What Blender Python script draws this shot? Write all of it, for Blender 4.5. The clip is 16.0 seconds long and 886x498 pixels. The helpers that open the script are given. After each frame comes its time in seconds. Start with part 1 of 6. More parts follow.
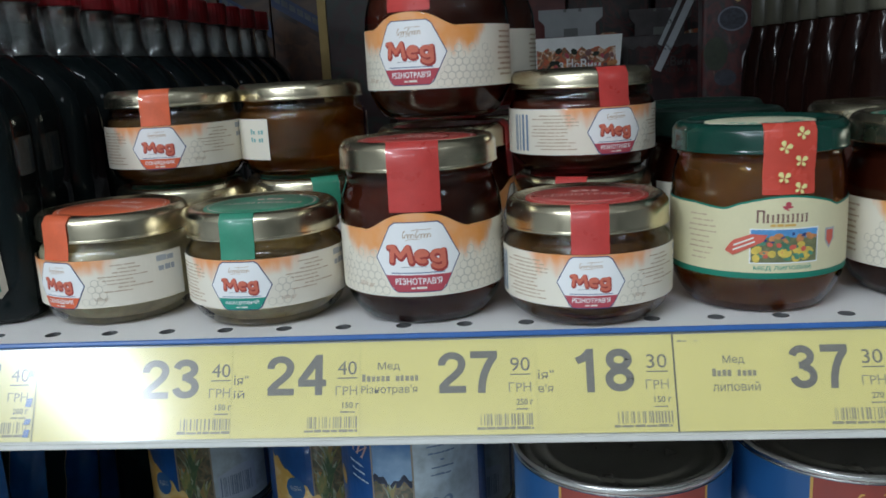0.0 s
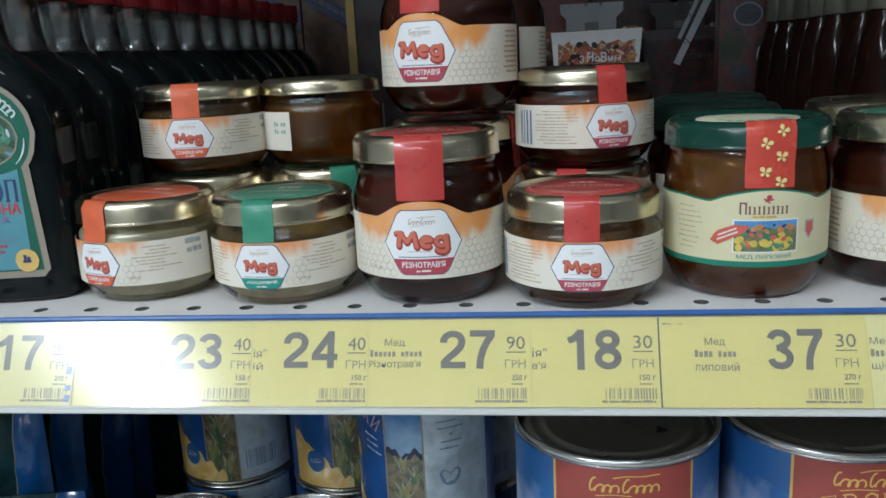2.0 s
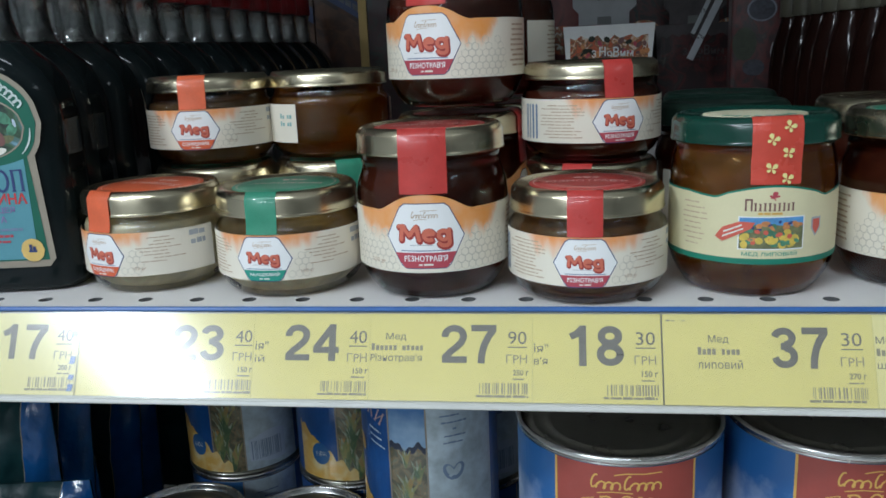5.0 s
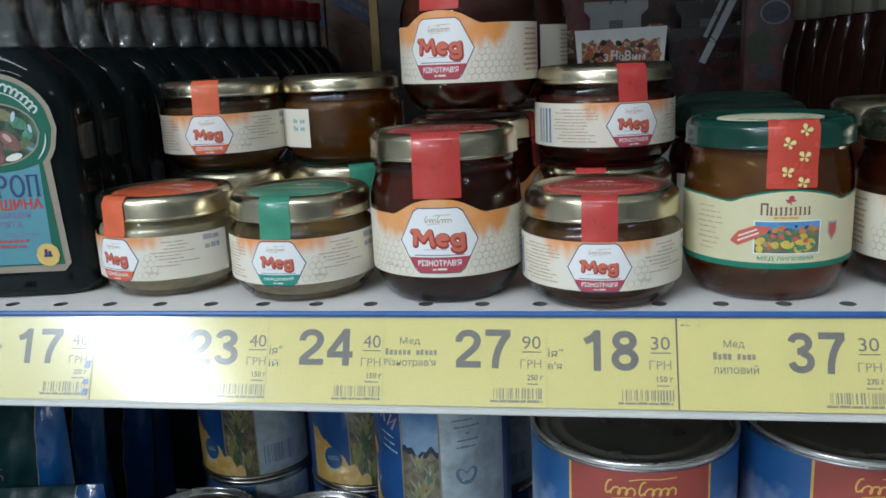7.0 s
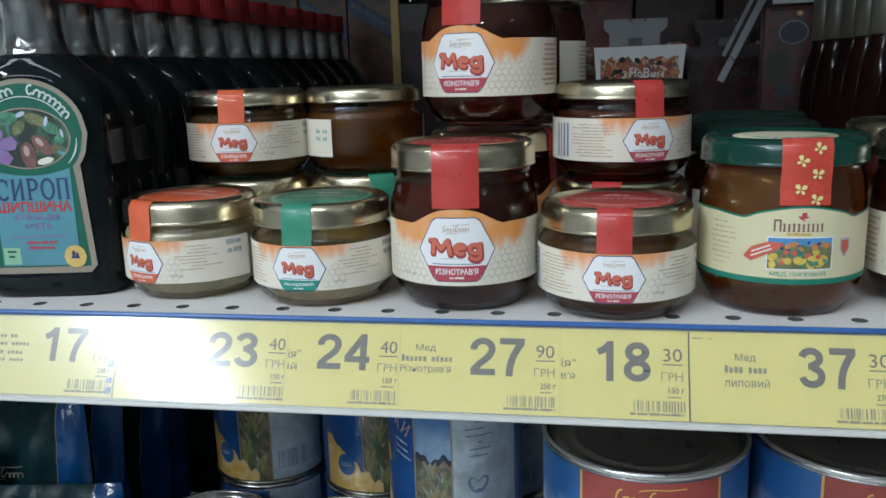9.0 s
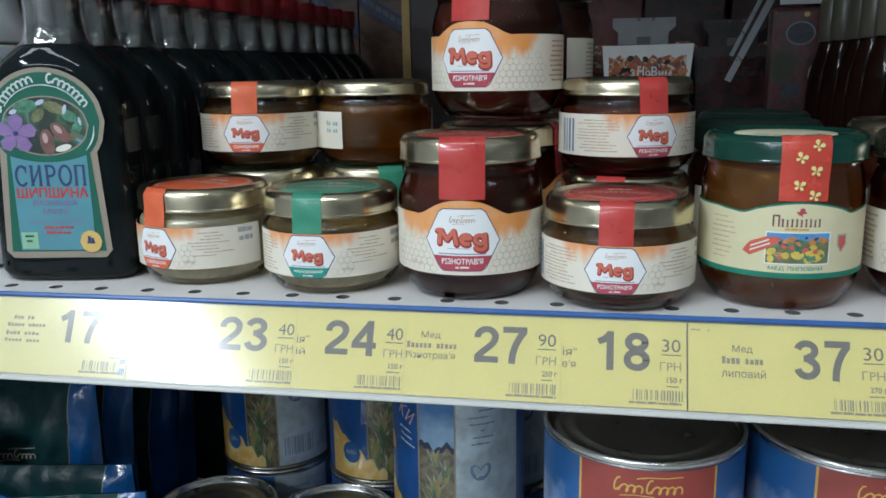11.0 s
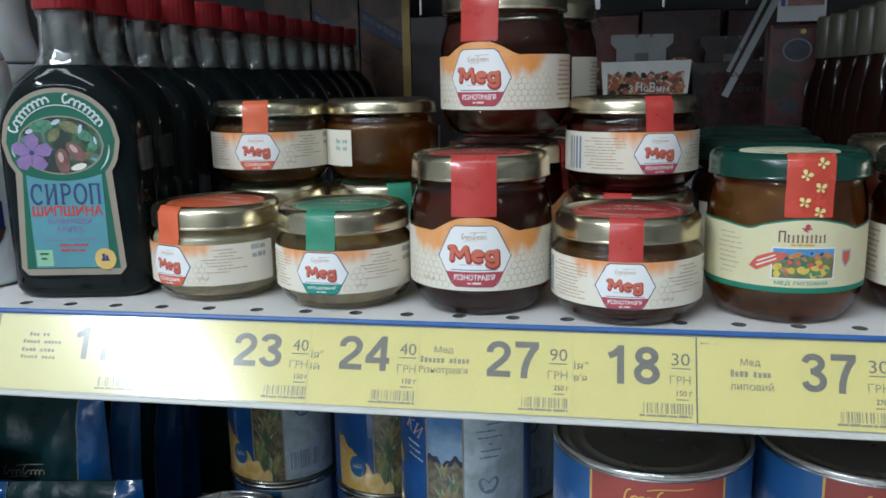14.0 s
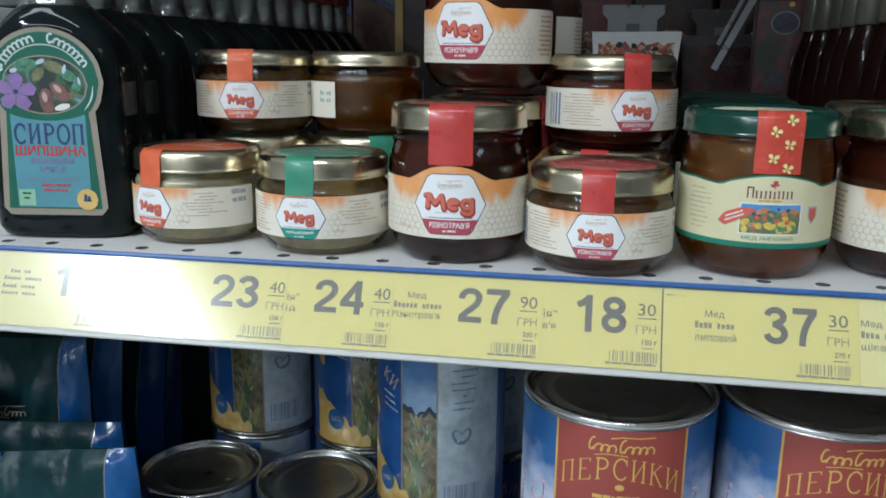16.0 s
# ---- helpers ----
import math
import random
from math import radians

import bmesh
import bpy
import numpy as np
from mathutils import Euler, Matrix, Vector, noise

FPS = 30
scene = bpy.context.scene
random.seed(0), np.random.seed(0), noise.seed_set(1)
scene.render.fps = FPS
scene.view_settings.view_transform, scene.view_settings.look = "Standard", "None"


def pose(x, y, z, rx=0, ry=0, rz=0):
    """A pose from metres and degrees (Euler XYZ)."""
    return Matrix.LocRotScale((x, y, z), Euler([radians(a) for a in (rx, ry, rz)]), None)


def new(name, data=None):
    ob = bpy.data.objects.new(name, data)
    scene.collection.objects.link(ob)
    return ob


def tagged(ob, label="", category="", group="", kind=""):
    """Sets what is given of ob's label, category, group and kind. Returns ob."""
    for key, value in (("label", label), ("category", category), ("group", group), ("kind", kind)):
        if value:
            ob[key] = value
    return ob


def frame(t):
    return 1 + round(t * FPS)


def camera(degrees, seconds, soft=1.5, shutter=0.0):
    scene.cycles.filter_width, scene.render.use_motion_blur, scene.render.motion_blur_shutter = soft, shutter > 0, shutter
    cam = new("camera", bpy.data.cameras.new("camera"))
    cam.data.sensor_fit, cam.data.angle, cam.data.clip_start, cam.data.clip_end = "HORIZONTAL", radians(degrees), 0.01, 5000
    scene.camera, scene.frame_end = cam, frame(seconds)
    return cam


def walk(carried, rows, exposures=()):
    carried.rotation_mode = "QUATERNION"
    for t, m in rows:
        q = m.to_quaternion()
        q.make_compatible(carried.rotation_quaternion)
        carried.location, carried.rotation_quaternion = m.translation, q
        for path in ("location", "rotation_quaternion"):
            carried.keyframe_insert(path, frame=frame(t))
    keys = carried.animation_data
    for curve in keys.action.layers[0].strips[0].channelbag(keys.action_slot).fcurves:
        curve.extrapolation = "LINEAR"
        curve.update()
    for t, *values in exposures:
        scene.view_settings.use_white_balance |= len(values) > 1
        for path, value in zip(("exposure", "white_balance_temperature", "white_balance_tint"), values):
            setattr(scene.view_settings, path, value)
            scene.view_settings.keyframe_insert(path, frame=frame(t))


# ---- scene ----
LENS = 56.26
cam = camera(LENS, 16.0, soft=1.6, shutter=0.5)
# seconds, eye in metres, then yaw, pitch and roll in degrees
PATH = [
    (0, (-0.00469, 0.01505, 1.30333), 4.878, -12.548, -3.047),
    (0.5, (0.01070, -0.00191, 1.30967), 6.132, -12.695, -3.442),
    (1, (0.01568, -0.01753, 1.31036), 6.771, -13.681, -3.082),
    (1.5, (0.01246, -0.01414, 1.30826), 7.696, -13.373, -3.021),
    (2, (0.00998, -0.00934, 1.30742), 7.243, -13.224, -2.853),
    (2.5, (0.00897, -0.01247, 1.30751), 7.601, -13.203, -2.722),
    (3, (0.00967, -0.01215, 1.30614), 8.123, -13.544, -2.597),
    (3.5, (0.01108, -0.00979, 1.30465), 7.763, -13.592, -2.353),
    (6, (0.01553, -0.00721, 1.30788), 8.823, -13.435, -2.800),
    (6.5, (0.01541, -0.00873, 1.30796), 9.006, -13.239, -2.911),
    (7, (0.01302, -0.00717, 1.30682), 8.957, -13.253, -2.683),
    (7.5, (0.01547, -0.00804, 1.30751), 9.157, -13.089, -2.622),
    (8, (0.01609, -0.01435, 1.30688), 10.293, -12.744, -2.420),
    (8.5, (0.01437, -0.01541, 1.30804), 10.871, -12.450, -2.632),
    (9, (0.01326, -0.01494, 1.30657), 9.999, -12.266, -1.709),
    (11.5, (0.01559, -0.02595, 1.30534), 10.478, -12.483, -0.769),
    (12, (0.01022, -0.02647, 1.30700), 8.727, -12.558, -0.515),
    (12.5, (0.01352, -0.03339, 1.30400), 10.270, -10.685, -0.476),
    (13, (0.01566, -0.03305, 1.30502), 10.117, -11.290, -1.275),
    (13.5, (0.01037, -0.03358, 1.30369), 10.372, -12.247, -1.354),
    (14, (0.00802, -0.03198, 1.30848), 10.017, -11.562, -1.053),
    (14.5, (-0.00281, -0.04499, 1.29180), 12.031, -13.569, -0.077),
    (15, (0.00723, -0.04445, 1.29802), 10.304, -11.087, 1.004),
    (15.5, (0.01640, -0.04037, 1.29949), 10.306, -11.922, 0.653),
    (16, (0.01786, -0.03994, 1.29653), 9.566, -13.132, 0.728),
]


def stance(eye, yaw, pitch, roll):
    return Matrix.Translation(eye) @ pose(0, 0, 0, 90 + pitch, 0, yaw) @ pose(0, 0, 0, 0, 0, roll)


walk(cam, [(t, stance(eye, yaw, pitch, roll)) for t, eye, yaw, pitch, roll in PATH],
     exposures=[(0.0, -0.12, 6500, 10), (1.2, 0.0, 6500, 10), (9.0, 0.0, 6500, 10), (11.5, 0.07, 6500, 10), (16.0, 0.08, 6500, 10)])

# ---------------------------------------------------------------- light
LAMP = 0.598
world = bpy.data.worlds.new("shop_air")
scene.world = world
world.use_nodes = True
world.node_tree.nodes["Background"].inputs[0].default_value = (0.8, 0.9, 1.0, 1)
world.node_tree.nodes["Background"].inputs[1].default_value = 0.01


def tube_lamp(x, y, z, sx, sy, watts, colour=(0.875, 1.0, 1.115)):
    data = bpy.data.lights.new("tube_light", "AREA")
    data.shape, data.size, data.size_y = "RECTANGLE", sx, sy
    data.energy, data.color = watts * LAMP, colour
    ob = new("tube_light", data)
    ob.matrix_world = pose(x, y, z, 0, 0, 0)
    return ob


# unseen ceiling lamps: first set by the rail's glare, others added for brightness
BACK_AISLE = (0.0, 1.62, 2.4, 0.28, 60)
LAMPS = [(-1.960, -2.55, 0.13, 1.25, 122), (-0.72, -1.05, 2.4, 0.28, 54), (2.5, -2.0, 0.42, 1.25, 8), (-1.2, -3.8, 2.4, 0.28, 66), BACK_AISLE]
for lx, ly, lsx, lsy, lw in LAMPS:
    tube_lamp(lx, ly, 2.93, lsx, lsy, lw)


# ---------------------------------------------------------------- materials
def node_mat(name):
    m = bpy.data.materials.new(name)
    m.use_nodes = True
    nt = m.node_tree
    return m, nt, nt.nodes["Principled BSDF"]


def mat(name, colour, rough=0.5, metal=0.0, vary=0.12, scale=60.0, bump=0.0, fine=900.0, coat=0.0, spec=0.5,
        trans=0.0, ior=1.45, sss=0.0, rvary=0.1):
    m, nt, b = node_mat(name)
    N, L = nt.nodes, nt.links
    tc = N.new("ShaderNodeTexCoord")
    big = N.new("ShaderNodeTexNoise")
    big.inputs["Scale"].default_value, big.inputs["Detail"].default_value = scale, 5
    small = N.new("ShaderNodeTexNoise")
    small.inputs["Scale"].default_value, small.inputs["Detail"].default_value = fine, 3
    L.new(tc.outputs["Object"], big.inputs["Vector"])
    L.new(tc.outputs["Object"], small.inputs["Vector"])
    add = N.new("ShaderNodeMath")
    add.operation = "MULTIPLY_ADD"
    L.new(small.outputs["Fac"], add.inputs[0])
    add.inputs[1].default_value = 0.35
    L.new(big.outputs["Fac"], add.inputs[2])
    ramp = N.new("ShaderNodeMapRange")
    ramp.inputs["From Min"].default_value, ramp.inputs["From Max"].default_value = 0.35, 1.0
    ramp.inputs["To Min"].default_value, ramp.inputs["To Max"].default_value = 1 - vary, 1 + vary
    L.new(add.outputs[0], ramp.inputs["Value"])
    mul = N.new("ShaderNodeVectorMath")
    mul.operation = "SCALE"
    mul.inputs[0].default_value = colour
    L.new(ramp.outputs[0], mul.inputs["Scale"])
    L.new(mul.outputs[0], b.inputs["Base Color"])
    rr = N.new("ShaderNodeMapRange")
    rr.inputs["To Min"].default_value, rr.inputs["To Max"].default_value = max(0.02, rough - rvary), min(1, rough + rvary)
    L.new(big.outputs["Fac"], rr.inputs["Value"])
    L.new(rr.outputs[0], b.inputs["Roughness"])
    b.inputs["Metallic"].default_value = metal
    b.inputs["Specular IOR Level"].default_value = spec
    b.inputs["Coat Weight"].default_value = coat
    b.inputs["Coat Roughness"].default_value = 0.06
    b.inputs["Transmission Weight"].default_value = trans
    b.inputs["IOR"].default_value = ior
    if sss:
        b.inputs["Subsurface Weight"].default_value = sss
        b.inputs["Subsurface Radius"].default_value = (0.01, 0.005, 0.002)
        b.inputs["Subsurface Scale"].default_value = 1.0
    if bump:
        bp = N.new("ShaderNodeBump")
        bp.inputs["Strength"].default_value, bp.inputs["Distance"].default_value = 0.6, bump
        L.new(add.outputs[0], bp.inputs["Height"])
        L.new(bp.outputs[0], b.inputs["Normal"])
    return m


def clear_mat(name, tint=(1, 1, 1), rough=0.04, ior=1.45, gloss=1.0, wave=0.0):
    """Thin clear glass or plastic: see-through, with a gloss that grows at grazing angles."""
    m = bpy.data.materials.new(name)
    m.use_nodes = True
    nt = m.node_tree
    N, L = nt.nodes, nt.links
    N.remove(N["Principled BSDF"])
    tr, gl, mix, fr = N.new("ShaderNodeBsdfTransparent"), N.new("ShaderNodeBsdfGlossy"), N.new("ShaderNodeMixShader"), N.new("ShaderNodeFresnel")
    tr.inputs[0].default_value = (*tint, 1)
    gl.inputs["Roughness"].default_value = rough
    fr.inputs[0].default_value = ior
    k = N.new("ShaderNodeMath")
    k.operation = "MULTIPLY"
    k.inputs[1].default_value = gloss
    L.new(fr.outputs[0], k.inputs[0])
    L.new(k.outputs[0], mix.inputs[0])
    L.new(tr.outputs[0], mix.inputs[1])
    L.new(gl.outputs[0], mix.inputs[2])
    if wave:
        no, bp, tc = N.new("ShaderNodeTexNoise"), N.new("ShaderNodeBump"), N.new("ShaderNodeTexCoord")
        no.inputs["Scale"].default_value = 70
        bp.inputs["Distance"].default_value, bp.inputs["Strength"].default_value = wave, 0.5
        L.new(tc.outputs["Object"], no.inputs["Vector"])
        L.new(no.outputs[0], bp.inputs["Height"])
        L.new(bp.outputs[0], gl.inputs["Normal"])
    L.new(mix.outputs[0], N["Material Output"].inputs["Surface"])
    return m


def thick_glass_mat(name, tint, bend=1.42):
    """Thick bottle glass: part straight view, part bent view, a pale haze mixed in for missing reflected brightness."""
    m = bpy.data.materials.new(name)
    m.use_nodes = True
    nt = m.node_tree
    N, L = nt.nodes, nt.links
    N.remove(N["Principled BSDF"])
    tr, gl, df, a, b = N.new("ShaderNodeBsdfTransparent"), N.new("ShaderNodeBsdfGlass"), N.new("ShaderNodeBsdfTranslucent"), N.new("ShaderNodeMixShader"), N.new("ShaderNodeMixShader")
    tr.inputs["Color"].default_value = gl.inputs["Color"].default_value = (*tint, 1)
    gl.inputs["Roughness"].default_value, gl.inputs["IOR"].default_value = 0.03, bend
    df.inputs["Color"].default_value = (0.62, 0.68, 0.68, 1)
    no, bp, tc = N.new("ShaderNodeTexNoise"), N.new("ShaderNodeBump"), N.new("ShaderNodeTexCoord")
    no.inputs["Scale"].default_value = 90
    bp.inputs["Distance"].default_value, bp.inputs["Strength"].default_value = 0.002, 0.5
    L.new(tc.outputs["Object"], no.inputs["Vector"])
    L.new(no.outputs[0], bp.inputs["Height"])
    L.new(bp.outputs[0], gl.inputs["Normal"])
    sheen, fr, k, top = N.new("ShaderNodeBsdfGlossy"), N.new("ShaderNodeFresnel"), N.new("ShaderNodeMath"), N.new("ShaderNodeMixShader")
    sheen.inputs["Roughness"].default_value, fr.inputs[0].default_value = 0.07, 1.52
    k.operation = "MULTIPLY"
    k.inputs[1].default_value = 4.0
    L.new(fr.outputs[0], k.inputs[0])
    L.new(k.outputs[0], top.inputs[0])
    L.new(bp.outputs[0], sheen.inputs["Normal"])
    a.inputs[0].default_value, b.inputs[0].default_value = 0.45, 0.13
    L.new(tr.outputs[0], a.inputs[1])
    L.new(gl.outputs[0], a.inputs[2])
    L.new(a.outputs[0], b.inputs[1])
    L.new(df.outputs[0], b.inputs[2])
    L.new(b.outputs[0], top.inputs[1])
    L.new(sheen.outputs[0], top.inputs[2])
    L.new(top.outputs[0], N["Material Output"].inputs["Surface"])
    return m


def honey_mat(name, tint, body, clear, bend=1.34):
    """Honey in a jar: partly clear in its own tint, partly bending light, partly cloudy with light passing both ways."""
    m = bpy.data.materials.new(name)
    m.use_nodes = True
    nt = m.node_tree
    N, L = nt.nodes, nt.links
    N.remove(N["Principled BSDF"])
    tc, no, ramp = N.new("ShaderNodeTexCoord"), N.new("ShaderNodeTexNoise"), N.new("ShaderNodeMapRange")
    no.inputs["Scale"].default_value, no.inputs["Detail"].default_value, no.inputs["Distortion"].default_value = 42, 5, 1.2
    L.new(tc.outputs["Object"], no.inputs["Vector"])
    ramp.inputs["To Min"].default_value, ramp.inputs["To Max"].default_value = 0.30, 1.70
    L.new(no.outputs["Fac"], ramp.inputs["Value"])
    col = N.new("ShaderNodeVectorMath")
    col.operation = "SCALE"
    col.inputs[0].default_value = body
    L.new(ramp.outputs[0], col.inputs["Scale"])
    tr, gl, di, tl = N.new("ShaderNodeBsdfTransparent"), N.new("ShaderNodeBsdfGlass"), N.new("ShaderNodeBsdfDiffuse"), N.new("ShaderNodeBsdfTranslucent")
    cloud, see, mix = N.new("ShaderNodeMixShader"), N.new("ShaderNodeMixShader"), N.new("ShaderNodeMixShader")
    tr.inputs["Color"].default_value = gl.inputs["Color"].default_value = (*tint, 1)
    gl.inputs["Roughness"].default_value, gl.inputs["IOR"].default_value = 0.10, bend
    L.new(col.outputs[0], di.inputs["Color"])
    L.new(col.outputs[0], tl.inputs["Color"])
    cloud.inputs[0].default_value, see.inputs[0].default_value, mix.inputs[0].default_value = 0.62, 0.66, clear
    L.new(di.outputs[0], cloud.inputs[1])
    L.new(tl.outputs[0], cloud.inputs[2])
    L.new(tr.outputs[0], see.inputs[1])
    L.new(gl.outputs[0], see.inputs[2])
    L.new(cloud.outputs[0], mix.inputs[1])
    L.new(see.outputs[0], mix.inputs[2])
    L.new(mix.outputs[0], N["Material Output"].inputs["Surface"])
    return m


def watercolour_mat(name, paper, ink, low, high, width, wob=0.004):
    """Printed label: paper with an orange wash that drips from its upper edge. UV in metres: along the label and up it."""
    m, nt, b = node_mat(name)
    N, L = nt.nodes, nt.links
    uv, sep = N.new("ShaderNodeUVMap"), N.new("ShaderNodeSeparateXYZ")
    L.new(uv.outputs[0], sep.inputs[0])
    no = N.new("ShaderNodeTexNoise")
    no.noise_dimensions = "2D"
    no.inputs["Scale"].default_value, no.inputs["Detail"].default_value = 210, 2
    sq = N.new("ShaderNodeVectorMath")
    sq.operation = "MULTIPLY"
    sq.inputs[1].default_value = (1, 0.35, 1)
    L.new(uv.outputs[0], sq.inputs[0])
    L.new(sq.outputs[0], no.inputs["Vector"])

    def math_node(op, a, c):
        n = N.new("ShaderNodeMath")
        n.operation = op
        for i, v in enumerate((a, c)):
            if isinstance(v, (int, float)):
                n.inputs[i].default_value = v
            elif v is not None:
                L.new(v, n.inputs[i])
        return n.outputs[0]

    edge = math_node("MULTIPLY_ADD", no.outputs["Fac"], wob * 2)
    edge.node.inputs[2].default_value = -wob
    au = math_node("ABSOLUTE", sep.outputs[0], None)
    fall = math_node("MAXIMUM", math_node("SUBTRACT", au, width), 0.0)
    v = math_node("SUBTRACT", math_node("SUBTRACT", sep.outputs[1], edge), math_node("MULTIPLY", fall, 1.1))
    mr = N.new("ShaderNodeMapRange")
    mr.interpolation_type = "SMOOTHSTEP"
    mr.inputs["From Min"].default_value, mr.inputs["From Max"].default_value = low, high
    L.new(v, mr.inputs["Value"])
    soft = N.new("ShaderNodeTexNoise")
    soft.inputs["Scale"].default_value = 120
    L.new(uv.outputs[0], soft.inputs["Vector"])
    amt = math_node("MULTIPLY", mr.outputs[0], math_node("ADD", math_node("MULTIPLY", soft.outputs["Fac"], 0.5), 0.62))
    cl = math_node("MINIMUM", amt, 1.0)
    mix = N.new("ShaderNodeMix")
    mix.data_type = "RGBA"
    mix.inputs["A"].default_value, mix.inputs["B"].default_value = (*paper, 1), (*ink, 1)
    L.new(cl, mix.inputs["Factor"])
    L.new(mix.outputs["Result"], b.inputs["Base Color"])
    b.inputs["Roughness"].default_value = 0.45
    fine = N.new("ShaderNodeTexNoise")
    fine.inputs["Scale"].default_value = 300
    bp = N.new("ShaderNodeBump")
    bp.inputs["Distance"].default_value, bp.inputs["Strength"].default_value = 0.0003, 0.4
    L.new(uv.outputs[0], fine.inputs["Vector"])
    L.new(fine.outputs[0], bp.inputs["Height"])
    L.new(bp.outputs[0], b.inputs["Normal"])
    return m


def picture_mat(name, stops, scale=150.0, distort=1.5, rough=0.4, stretch=(1, 1, 1), coat=0.35):
    """A small printed picture: patches of ink in several colours."""
    m, nt, b = node_mat(name)
    N, L = nt.nodes, nt.links
    tc, mp, no, cr = N.new("ShaderNodeTexCoord"), N.new("ShaderNodeMapping"), N.new("ShaderNodeTexNoise"), N.new("ShaderNodeValToRGB")
    mp.inputs["Scale"].default_value = stretch
    L.new(tc.outputs["Object"], mp.inputs[0])
    L.new(mp.outputs[0], no.inputs["Vector"])
    no.inputs["Scale"].default_value, no.inputs["Distortion"].default_value, no.inputs["Detail"].default_value = scale, distort, 3
    L.new(no.outputs["Fac"], cr.inputs[0])
    el = cr.color_ramp.elements
    for i, (p, c) in enumerate(stops):
        e = el[i] if i < 2 else el.new(p)
        e.position, e.color = p, (*c, 1)
    L.new(cr.outputs[0], b.inputs["Base Color"])
    b.inputs["Roughness"].default_value = rough
    b.inputs["Coat Weight"].default_value, b.inputs["Coat Roughness"].default_value = coat, 0.07
    return m


